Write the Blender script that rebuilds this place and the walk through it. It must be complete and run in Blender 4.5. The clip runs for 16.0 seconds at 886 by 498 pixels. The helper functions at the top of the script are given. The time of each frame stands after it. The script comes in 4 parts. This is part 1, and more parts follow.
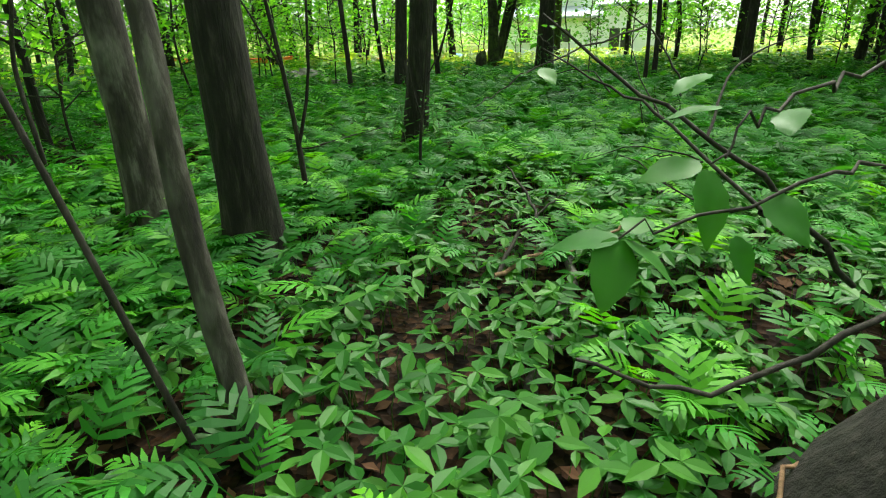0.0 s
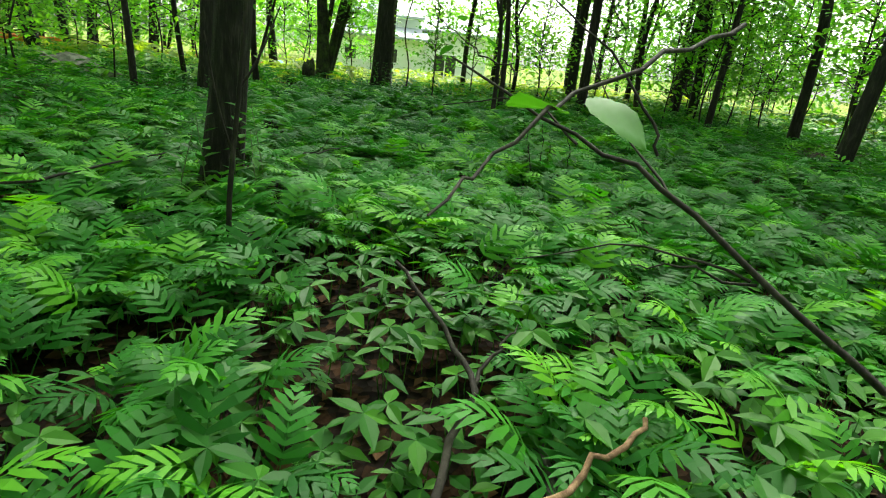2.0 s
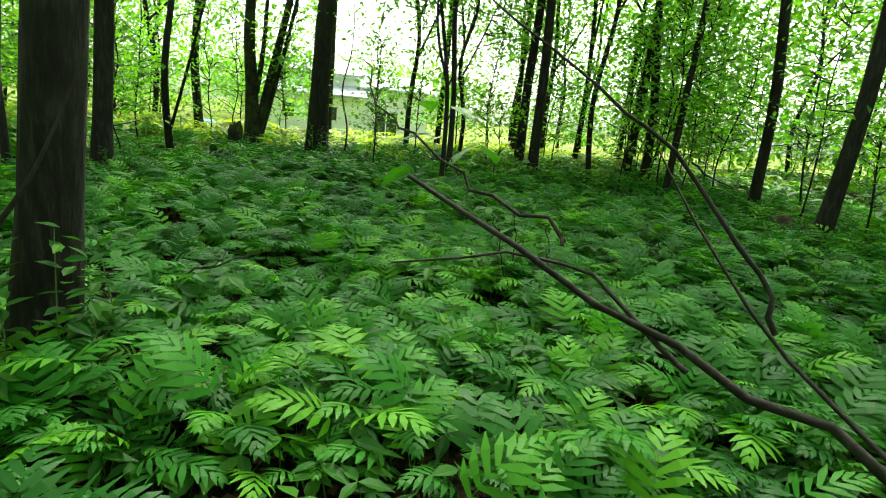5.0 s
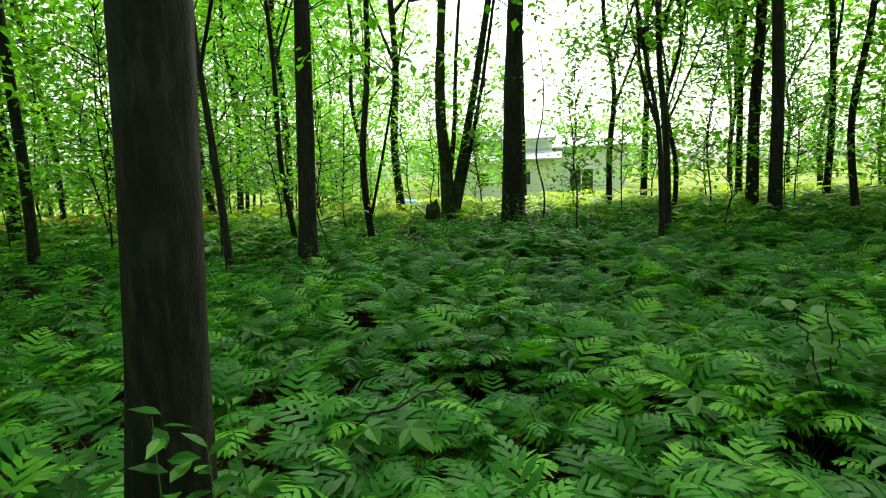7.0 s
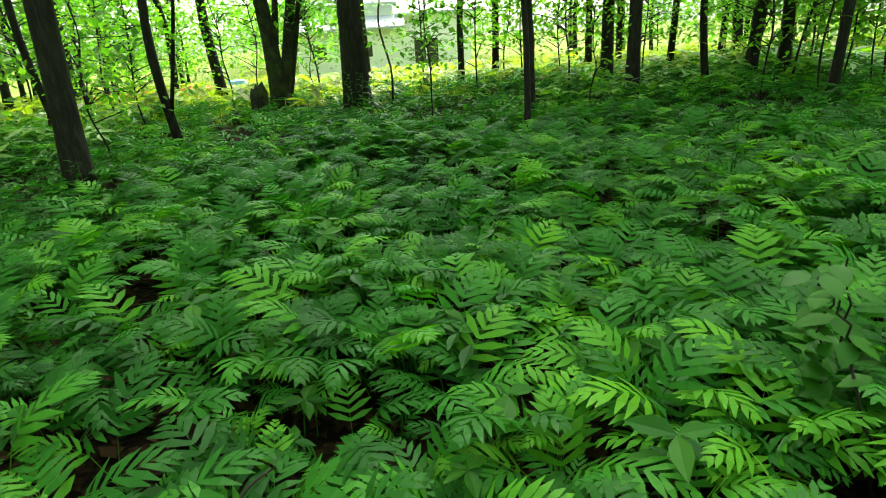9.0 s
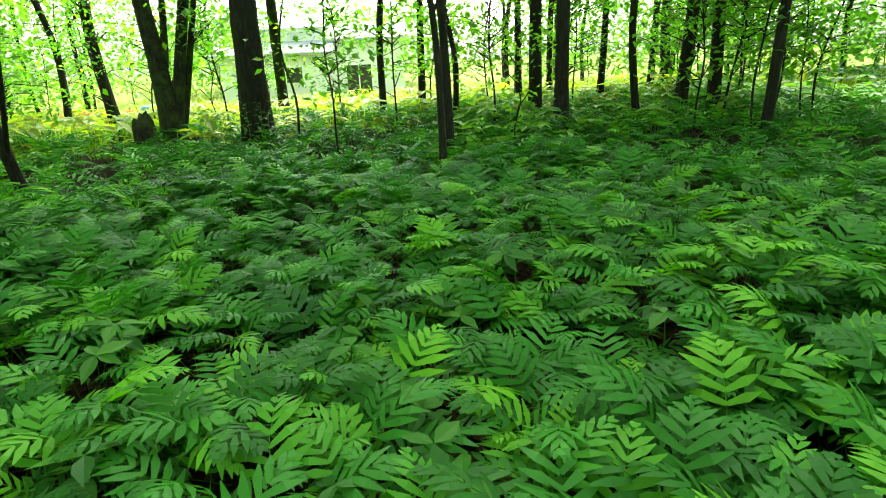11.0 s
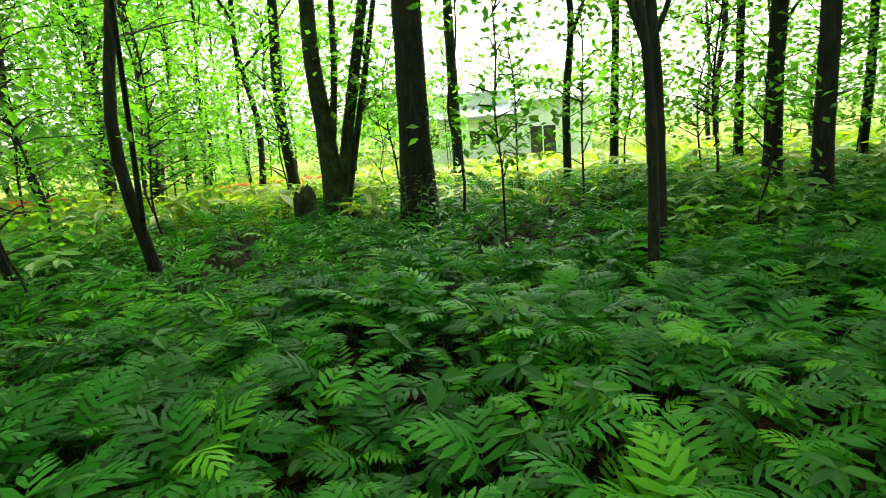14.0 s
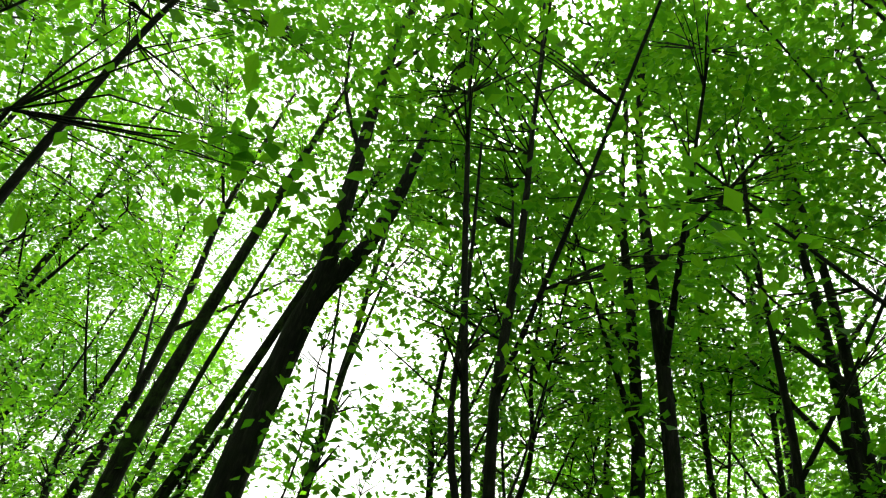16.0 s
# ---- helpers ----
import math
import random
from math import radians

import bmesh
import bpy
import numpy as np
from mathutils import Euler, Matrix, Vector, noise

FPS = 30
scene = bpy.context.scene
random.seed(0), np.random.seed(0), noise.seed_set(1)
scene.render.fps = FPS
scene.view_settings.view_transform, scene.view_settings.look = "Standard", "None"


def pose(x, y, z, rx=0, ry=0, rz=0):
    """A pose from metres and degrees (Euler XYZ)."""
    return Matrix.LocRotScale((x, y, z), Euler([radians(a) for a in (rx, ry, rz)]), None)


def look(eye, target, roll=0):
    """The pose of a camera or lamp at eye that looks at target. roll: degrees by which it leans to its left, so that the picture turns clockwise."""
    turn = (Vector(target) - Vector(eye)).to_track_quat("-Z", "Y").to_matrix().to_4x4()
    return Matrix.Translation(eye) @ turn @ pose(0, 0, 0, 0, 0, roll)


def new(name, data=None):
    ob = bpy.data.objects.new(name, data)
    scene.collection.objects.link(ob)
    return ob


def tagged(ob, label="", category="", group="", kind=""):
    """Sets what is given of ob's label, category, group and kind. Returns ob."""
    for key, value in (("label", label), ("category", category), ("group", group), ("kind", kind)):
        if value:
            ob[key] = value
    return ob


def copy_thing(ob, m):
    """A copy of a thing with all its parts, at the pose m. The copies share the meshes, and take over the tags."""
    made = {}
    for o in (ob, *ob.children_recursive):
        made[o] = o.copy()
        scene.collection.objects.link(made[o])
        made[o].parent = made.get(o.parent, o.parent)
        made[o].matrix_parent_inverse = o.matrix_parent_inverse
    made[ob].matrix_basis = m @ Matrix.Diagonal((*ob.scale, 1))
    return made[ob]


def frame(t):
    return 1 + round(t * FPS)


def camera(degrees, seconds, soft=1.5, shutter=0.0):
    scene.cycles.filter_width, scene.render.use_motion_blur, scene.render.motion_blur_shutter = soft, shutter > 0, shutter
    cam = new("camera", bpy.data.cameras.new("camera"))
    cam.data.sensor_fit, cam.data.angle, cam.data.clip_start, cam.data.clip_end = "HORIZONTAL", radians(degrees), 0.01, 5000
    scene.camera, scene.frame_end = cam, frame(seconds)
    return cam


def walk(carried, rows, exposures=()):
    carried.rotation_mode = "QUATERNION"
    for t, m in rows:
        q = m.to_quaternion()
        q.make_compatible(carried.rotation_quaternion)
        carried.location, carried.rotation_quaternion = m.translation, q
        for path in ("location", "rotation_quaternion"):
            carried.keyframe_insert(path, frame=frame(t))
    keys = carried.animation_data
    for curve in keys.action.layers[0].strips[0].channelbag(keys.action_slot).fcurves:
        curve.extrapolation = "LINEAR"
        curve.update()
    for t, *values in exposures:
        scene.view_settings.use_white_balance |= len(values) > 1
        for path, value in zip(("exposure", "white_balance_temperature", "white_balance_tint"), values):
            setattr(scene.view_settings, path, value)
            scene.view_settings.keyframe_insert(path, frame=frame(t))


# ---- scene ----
SOFT = 1.1
cam = camera(76.4, 16.0, soft=SOFT, shutter=0.05)
PATH = [
    (0, (-0.100, -4.144, 1.475), (-0.395, 0.488, -0.384), -1.40),
    (0.5, (-0.262, -3.998, 1.473), (-0.813, 0.724, -0.076), 0.0),
    (0.7, (-0.264, -3.799, 1.460), (-0.818, 0.859, -0.2), 1.2),
    (1, (-0.186, -3.467, 1.415), (-0.549, 1.249, -0.206), 3.6),
    (1.5, (-0.388, -2.749, 1.331), (0.182, 1.905, -0.405), 6.50),
    (2.2, (-0.251, -1.968, 1.299), (1.263, 2.507, -0.339), 6.26),
    (3, (-0.270, -1.388, 1.173), (1.859, 2.853, -0.403), 7.53),
    (5.5, (0.124, -0.526, 1.510), (1.495, 4.151, 0.396), 5.38),
    (6, (0.176, -0.170, 1.547), (0.820, 4.696, 0.593), 1.36),
    (6.2, (0.132, -0.118, 1.500), (0.763, 4.784, 0.743), 0.93),
    (6.5, (0.154, 0.047, 1.453), (0.593, 4.962, 0.645), 0.60),
    (7, (0.162, 0.280, 1.462), (0.192, 5.228, 0.745), -2.63),
    (7.5, (0.248, 0.428, 1.555), (-0.264, 5.318, 0.647), -3.93),
    (8, (0.234, 0.814, 1.438), (-0.042, 5.651, 0.200), -4.73),
    (8.5, (0.406, 1.378, 1.486), (0.795, 6.106, -0.093), -4.96),
    (9, (0.373, 1.688, 1.491), (1.570, 6.184, -0.339), -3.79),
    (9.5, (0.774, 2.181, 1.409), (2.390, 6.508, -0.506), -2.05),
    (10, (0.855, 2.264, 1.422), (2.550, 6.579, -0.451), -2.33),
    (12.5, (1.832, 3.697, 1.479), (3.540, 8.230, 0.240), -2.90),
    (13, (1.968, 4.050, 1.467), (3.658, 8.613, 0.318), -3.63),
    (13.5, (1.954, 4.337, 1.455), (3.278, 9.025, 0.327), -3.27),
    (14, (1.624, 4.440, 1.465), (1.877, 9.316, 0.385), -4.65),
    (14.5, (1.935, 4.583, 1.440), (1.176, 9.506, 0.998), -5.60),
    (15, (1.971, 4.687, 1.391), (1.639, 9.647, 1.926), -2.57),
    (15.5, (2.066, 4.763, 1.476), (2.329, 9.422, 3.272), 3.53),
    (16, (2.288, 5.190, 1.481), (2.984, 9.216, 4.364), 13.69),
]
walk(cam, [(t, look(e, g, r)) for t, e, g, r in PATH], exposures=[(0, 2.4, 6700, 0), (1, 2.15, 6700, 0), (3, 2.4, 6800, 0), (5.5, 2.2, 6900, 0), (7, 2.0, 6900, 0), (8.5, 2.3, 6900, 0), (10, 3.0, 6900, 0), (12.5, 2.75, 6900, 0), (14.5, 2.35, 6900, 0), (16, 1.25, 6900, 0)])

# ---- world and sun ----
world = bpy.data.worlds.new("overcast_sky")
scene.world = world
world.use_nodes = True
wn, wl = world.node_tree.nodes, world.node_tree.links
wn.clear()
sky = wn.new("ShaderNodeTexSky")
sky.sky_type = "NISHITA"
sky.sun_disc = False
sky.sun_elevation, sky.sun_rotation = radians(52), radians(25)
sky.air_density, sky.dust_density, sky.ozone_density = 1.0, 4.0, 0.6
pale = wn.new("ShaderNodeHueSaturation")
pale.inputs["Saturation"].default_value = 0.18
back = wn.new("ShaderNodeBackground")
back.inputs["Strength"].default_value = 0.15
wout = wn.new("ShaderNodeOutputWorld")
wl.new(sky.outputs[0], pale.inputs["Color"])
wl.new(pale.outputs[0], back.inputs["Color"])
wl.new(back.outputs[0], wout.inputs["Surface"])
sun_data = bpy.data.lights.new("sun", "SUN")
sun_data.energy, sun_data.angle, sun_data.color = 1.5, radians(20), (1.0, 0.96, 0.88)
sun = new("sun", sun_data)
sun.matrix_world = look((0, 0, 30), (-0.42 * 30 * 0.6, -0.9 * 30 * 0.6, 6))


# ---- materials ----
def material(name):
    m = bpy.data.materials.new(name)
    m.use_nodes = True
    n, l = m.node_tree.nodes, m.node_tree.links
    n.clear()
    out = n.new("ShaderNodeOutputMaterial")
    return m, n, l, out


def ramp(n, stops):
    r = n.new("ShaderNodeValToRGB")
    while len(r.color_ramp.elements) < len(stops):
        r.color_ramp.elements.new(0.5)
    for e, (p, c) in zip(r.color_ramp.elements, stops):
        e.position, e.color = p, (*c, 1)
    return r


def noise_tex(n, l, scale, detail=4, rough=0.55, stretch=None, coords="Object"):
    tc = n.new("ShaderNodeTexCoord")
    mp = n.new("ShaderNodeMapping")
    if stretch:
        mp.inputs["Scale"].default_value = stretch
    t = n.new("ShaderNodeTexNoise")
    t.inputs["Scale"].default_value, t.inputs["Detail"].default_value, t.inputs["Roughness"].default_value = scale, detail, rough
    l.new(tc.outputs[coords], mp.inputs["Vector"])
    l.new(mp.outputs[0], t.inputs["Vector"])
    return t


def leaf_material(name, dark, mid, light, glow=0.45, rough=0.42, patch=0.6, spec=0.5, single=False):
    """Thin leaf: glossy upper skin over a body that lets light through."""
    m, n, l, out = material(name)
    geo = n.new("ShaderNodeNewGeometry")
    info = n.new("ShaderNodeObjectInfo")
    big = n.new("ShaderNodeTexNoise")
    big.inputs["Scale"].default_value = patch
    l.new(geo.outputs["Position"], big.inputs["Vector"])
    mix = n.new("ShaderNodeMath")
    mix.operation = "MULTIPLY_ADD"
    mix.inputs[1].default_value = 0.55
    if single:
        # every frond has one tone: its own object's, or the one stored with each piece of a bed
        own = n.new("ShaderNodeAttribute")
        own.attribute_name = "tone"
        none = n.new("ShaderNodeMath")
        none.operation = "COMPARE"
        none.inputs[1].default_value, none.inputs[2].default_value = 0.0, 0.0005
        l.new(own.outputs["Fac"], none.inputs[0])
        pick = n.new("ShaderNodeMath")
        pick.operation = "MULTIPLY_ADD"
        l.new(none.outputs[0], pick.inputs[0])
        l.new(info.outputs["Random"], pick.inputs[1])
        l.new(own.outputs["Fac"], pick.inputs[2])
        l.new(pick.outputs[0], mix.inputs[0])
    else:
        l.new(geo.outputs["Random Per Island"], mix.inputs[0])
    sub = n.new("ShaderNodeMath")
    sub.operation = "MULTIPLY"
    sub.inputs[1].default_value = 0.45
    l.new(big.outputs["Fac"], sub.inputs[0])
    l.new(sub.outputs[0], mix.inputs[2])
    add = n.new("ShaderNodeMath")
    add.operation = "MULTIPLY_ADD"
    add.inputs[1].default_value = 0.0 if single else 0.2
    l.new(info.outputs["Random"], add.inputs[0])
    l.new(mix.outputs[0], add.inputs[2])
    r = ramp(n, [(0.15, dark), (0.55, mid), (0.95, light)])
    l.new(add.outputs[0], r.inputs["Fac"])
    p = n.new("ShaderNodeBsdfPrincipled")
    p.inputs["Roughness"].default_value = rough
    p.inputs["Specular IOR Level"].default_value = spec
    l.new(r.outputs[0], p.inputs["Base Color"])
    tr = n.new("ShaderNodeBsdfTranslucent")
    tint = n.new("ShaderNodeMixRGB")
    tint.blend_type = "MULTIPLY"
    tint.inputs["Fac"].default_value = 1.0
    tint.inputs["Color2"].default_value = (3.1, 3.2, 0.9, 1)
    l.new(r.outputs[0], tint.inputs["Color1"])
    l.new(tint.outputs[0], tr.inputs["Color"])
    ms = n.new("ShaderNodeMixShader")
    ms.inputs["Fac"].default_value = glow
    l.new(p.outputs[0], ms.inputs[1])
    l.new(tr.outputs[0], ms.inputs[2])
    l.new(ms.outputs[0], out.inputs["Surface"])
    return m


def bark_material(name, dark, mid, light, grain=(1, 1, 0.18), scale=26, bump=0.6, moss=0.0, lichen=0.35):
    m, n, l, out = material(name)
    fine = noise_tex(n, l, scale, 6, 0.65, grain)
    big = noise_tex(n, l, 3.2, 4, 0.6, (1, 1, 0.5))
    r = ramp(n, [(0.3, dark), (0.52, mid), (0.72, light)])
    l.new(fine.outputs["Fac"], r.inputs["Fac"])
    pale_r = ramp(n, [(0.5, (0, 0, 0)), (0.68, (lichen, lichen, lichen))])
    l.new(big.outputs["Fac"], pale_r.inputs["Fac"])
    mixc = n.new("ShaderNodeMixRGB")
    mixc.inputs["Color2"].default_value = (light[0] * 1.5, light[1] * 1.55, light[2] * 1.5, 1)
    l.new(pale_r.outputs[0], mixc.inputs["Fac"])
    l.new(r.outputs[0], mixc.inputs["Color1"])
    last = mixc
    if moss:
        mo = noise_tex(n, l, 5.0, 5, 0.7)
        mr = ramp(n, [(0.45, (0, 0, 0)), (0.6, (moss, moss, moss))])
        l.new(mo.outputs["Fac"], mr.inputs["Fac"])
        last = n.new("ShaderNodeMixRGB")
        last.inputs["Color2"].default_value = (0.05, 0.09, 0.015, 1)
        l.new(mr.outputs[0], last.inputs["Fac"])
        l.new(mixc.outputs[0], last.inputs["Color1"])
    p = n.new("ShaderNodeBsdfPrincipled")
    p.inputs["Roughness"].default_value = 0.85
    p.inputs["Specular IOR Level"].default_value = 0.25
    l.new(last.outputs[0], p.inputs["Base Color"])
    b = n.new("ShaderNodeBump")
    b.inputs["Strength"].default_value, b.inputs["Distance"].default_value = bump, 0.02
    l.new(fine.outputs["Fac"], b.inputs["Height"])
    l.new(b.outputs[0], p.inputs["Normal"])
    l.new(p.outputs[0], out.inputs["Surface"])
    return m


def plain_material(name, a, b, scale=8, rough=0.7, bump=0.15, stretch=None):
    m, n, l, out = material(name)
    t = noise_tex(n, l, scale, 6, 0.6, stretch)
    r = ramp(n, [(0.3, a), (0.7, b)])
    l.new(t.outputs["Fac"], r.inputs["Fac"])
    p = n.new("ShaderNodeBsdfPrincipled")
    p.inputs["Roughness"].default_value = rough
    l.new(r.outputs[0], p.inputs["Base Color"])
    bm_ = n.new("ShaderNodeBump")
    bm_.inputs["Strength"].default_value, bm_.inputs["Distance"].default_value = bump, 0.03
    l.new(t.outputs["Fac"], bm_.inputs["Height"])
    l.new(bm_.outputs[0], p.inputs["Normal"])
    l.new(p.outputs[0], out.inputs["Surface"])
    return m


def ground_material():
    m, n, l, out = material("leaf_litter")
    a = noise_tex(n, l, 0.35, 3)
    v = n.new("ShaderNodeTexVoronoi")
    v.inputs["Scale"].default_value = 22
    tc = n.new("ShaderNodeTexCoord")
    l.new(tc.outputs["Object"], v.inputs["Vector"])
    f = noise_tex(n, l, 30, 6, 0.7)
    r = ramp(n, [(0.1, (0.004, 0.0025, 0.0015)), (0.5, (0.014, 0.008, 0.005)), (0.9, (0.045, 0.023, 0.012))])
    sep = n.new("ShaderNodeSeparateColor")
    l.new(v.outputs["Color"], sep.inputs[0])
    l.new(sep.outputs[0], r.inputs["Fac"])
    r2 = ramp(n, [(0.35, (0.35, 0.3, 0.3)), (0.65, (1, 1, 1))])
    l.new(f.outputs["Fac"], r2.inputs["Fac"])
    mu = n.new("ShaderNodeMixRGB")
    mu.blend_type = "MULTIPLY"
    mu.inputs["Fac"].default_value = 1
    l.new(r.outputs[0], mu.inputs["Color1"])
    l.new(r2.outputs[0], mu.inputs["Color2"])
    # beyond the trees the litter turns to open grass
    geo = n.new("ShaderNodeSeparateXYZ")
    l.new(tc.outputs["Object"], geo.inputs[0])
    gr = n.new("ShaderNodeMapRange")
    gr.inputs["From Min"].default_value, gr.inputs["From Max"].default_value = 13, 19
    l.new(geo.outputs["Y"], gr.inputs["Value"])
    g2 = ramp(n, [(0.3, (0.07, 0.11, 0.015)), (0.7, (0.16, 0.2, 0.03))])
    l.new(a.outputs["Fac"], g2.inputs["Fac"])
    mg = n.new("ShaderNodeMixRGB")
    l.new(gr.outputs[0], mg.inputs["Fac"])
    l.new(mu.outputs[0], mg.inputs["Color1"])
    l.new(g2.outputs[0], mg.inputs["Color2"])
    p = n.new("ShaderNodeBsdfPrincipled")
    p.inputs["Roughness"].default_value = 0.9
    p.inputs["Specular IOR Level"].default_value = 0.08
    l.new(mg.outputs[0], p.inputs["Base Color"])
    b = n.new("ShaderNodeBump")
    b.inputs["Strength"].default_value, b.inputs["Distance"].default_value = 0.8, 0.03
    l.new(v.outputs["Distance"], b.inputs["Height"])
    l.new(b.outputs[0], p.inputs["Normal"])
    l.new(p.outputs[0], out.inputs["Surface"])
    return m


FERN = leaf_material("fern_leaf", (0.008, 0.052, 0.008), (0.026, 0.14, 0.013), (0.115, 0.31, 0.014), glow=0.24, rough=0.5, spec=0.14, patch=1.1, single=True)
HERB = leaf_material("herb_leaf", (0.008, 0.045, 0.007), (0.018, 0.085, 0.010), (0.048, 0.15, 0.014), glow=0.24, rough=0.48, spec=0.14)
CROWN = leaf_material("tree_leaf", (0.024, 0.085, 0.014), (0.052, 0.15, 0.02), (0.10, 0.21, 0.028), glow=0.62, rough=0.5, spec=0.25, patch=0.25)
FARLEAF = leaf_material("far_leaf", (0.03, 0.1, 0.014), (0.06, 0.17, 0.018), (0.12, 0.25, 0.025), glow=0.35, rough=0.5, patch=0.12)
GRASS = leaf_material("grass_blade", (0.07, 0.12, 0.015), (0.13, 0.19, 0.02), (0.22, 0.26, 0.035), glow=0.5, rough=0.5, patch=0.25)
STALK = plain_material("green_stalk", (0.05, 0.1, 0.02), (0.09, 0.15, 0.04), 20, 0.5)
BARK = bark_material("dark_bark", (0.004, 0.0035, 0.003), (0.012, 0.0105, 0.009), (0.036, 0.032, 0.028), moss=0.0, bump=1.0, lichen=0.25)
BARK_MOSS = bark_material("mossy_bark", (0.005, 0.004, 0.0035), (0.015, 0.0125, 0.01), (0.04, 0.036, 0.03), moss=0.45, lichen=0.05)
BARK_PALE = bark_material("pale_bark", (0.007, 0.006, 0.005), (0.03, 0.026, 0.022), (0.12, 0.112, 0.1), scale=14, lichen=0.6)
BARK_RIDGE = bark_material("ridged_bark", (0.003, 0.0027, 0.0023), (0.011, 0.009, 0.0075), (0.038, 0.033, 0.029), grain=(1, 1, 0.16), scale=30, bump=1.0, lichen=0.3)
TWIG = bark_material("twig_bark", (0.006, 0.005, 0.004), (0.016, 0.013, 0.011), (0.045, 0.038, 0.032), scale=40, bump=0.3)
DEADWOOD = bark_material("dead_wood", (0.04, 0.022, 0.012), (0.14, 0.08, 0.045), (0.28, 0.18, 0.11), scale=30, bump=0.4)
ROCK = plain_material("mossy_stone", (0.03, 0.035, 0.025), (0.16, 0.16, 0.14), 5, 0.85, 0.7)
SIDING = plain_material("white_siding", (0.82, 0.84, 0.86), (0.9, 0.91, 0.92), 3, 0.6, 0.05)
ROOFING = plain_material("grey_roofing", (0.32, 0.36, 0.4), (0.45, 0.5, 0.54), 4, 0.7, 0.2)
DARKGLASS = plain_material("window_glass", (0.03, 0.035, 0.04), (0.05, 0.055, 0.06), 2, 0.08, 0.0)
NETTING = plain_material("orange_netting", (0.7, 0.12, 0.015), (0.85, 0.2, 0.03), 30, 0.6, 0.2)
BLUE = plain_material("blue_tarp", (0.05, 0.22, 0.55), (0.1, 0.3, 0.65), 6, 0.5, 0.3)
GROUND = ground_material()

# ---- mesh tools ----
rng = np.random.default_rng(7)


def mesh_from(name, verts, quads, mat, smooth=False):
    """A mesh from an array of corners and an array of four-sided faces."""
    verts, quads = np.asarray(verts, np.float32), np.asarray(quads, np.int32)
    me = bpy.data.meshes.new(name)
    me.vertices.add(len(verts))
    me.vertices.foreach_set("co", verts.ravel())
    me.loops.add(quads.size)
    me.loops.foreach_set("vertex_index", quads.ravel())
    me.polygons.add(len(quads))
    me.polygons.foreach_set("loop_start", np.arange(0, quads.size, 4, dtype=np.int32))
    me.polygons.foreach_set("use_smooth", np.full(len(quads), smooth))
    me.update(calc_edges=True)
    me.validate()
    me.materials.append(mat)
    return me


def part(name, me, parent, label=""):
    ob = new(name, me)
    ob.parent = parent
    return tagged(ob, label)


def thing(name, at, label, category, group=""):
    ob = new(name)
    ob.empty_display_size = 0.1
    ob.matrix_basis = Matrix.Translation(at)
    return tagged(ob, label, category, group)


def spin(yaw, pitch, roll):
    """Stacked turning matrices: roll about y, then pitch about x, then yaw about z."""
    cy, sy, cp, sp, cr, sr = np.cos(yaw), np.sin(yaw), np.cos(pitch), np.sin(pitch), np.cos(roll), np.sin(roll)
    o, i = np.zeros_like(cy), np.ones_like(cy)
    z = np.stack([cy, -sy, o, sy, cy, o, o, o, i], -1).reshape(-1, 3, 3)
    x = np.stack([i, o, o, o, cp, -sp, o, sp, cp], -1).reshape(-1, 3, 3)
    y = np.stack([cr, o, sr, o, i, o, -sr, o, cr], -1).reshape(-1, 3, 3)
    return z @ x @ y


def scatter(template, mats, sizes, places):
    """Copies of one small mesh (corners, faces) laid out as one array."""
    tv, tq = template
    tv = np.asarray(tv, float)
    v = np.einsum("nij,kj->nki", mats, tv) * np.asarray(sizes)[:, None, None] + np.asarray(places)[:, None, :]
    q = np.asarray(tq)[None] + (np.arange(len(v)) * len(tv))[:, None, None]
    return v.reshape(-1, 3), q.reshape(-1, 4)


def merged(pieces):
    vs, qs, k = [], [], 0
    for v, q in pieces:
        vs.append(np.asarray(v, float))
        qs.append(np.asarray(q, int) + k)
        k += len(v)
    return np.concatenate(vs), np.concatenate(qs)


def tube(points, radii, sides=8, wobble=0.0, seed=0):
    """A tapered round limb along a line of points."""
    p = np.asarray(points, float)
    r = np.asarray(radii, float)
    g = np.random.default_rng(seed)
    t = np.gradient(p, axis=0)
    t /= np.linalg.norm(t, axis=1)[:, None] + 1e-9
    ref = np.array([0.31, 0.95, 0.05])
    a = np.cross(t, ref)
    a /= np.linalg.norm(a, axis=1)[:, None] + 1e-9
    b = np.cross(t, a)
    ang = np.arange(sides) * 2 * np.pi / sides
    rr = r[:, None] * (1 + wobble * g.normal(size=(len(p), sides)))
    v = p[:, None] + (a[:, None] * np.cos(ang)[None, :, None] + b[:, None] * np.sin(ang)[None, :, None]) * rr[:, :, None]
    i, j = np.meshgrid(np.arange(len(p) - 1), np.arange(sides), indexing="ij")
    k = (j + 1) % sides
    q = np.stack([i * sides + j, i * sides + k, (i + 1) * sides + k, (i + 1) * sides + j], -1).reshape(-1, 4)
    return v.reshape(-1, 3), q


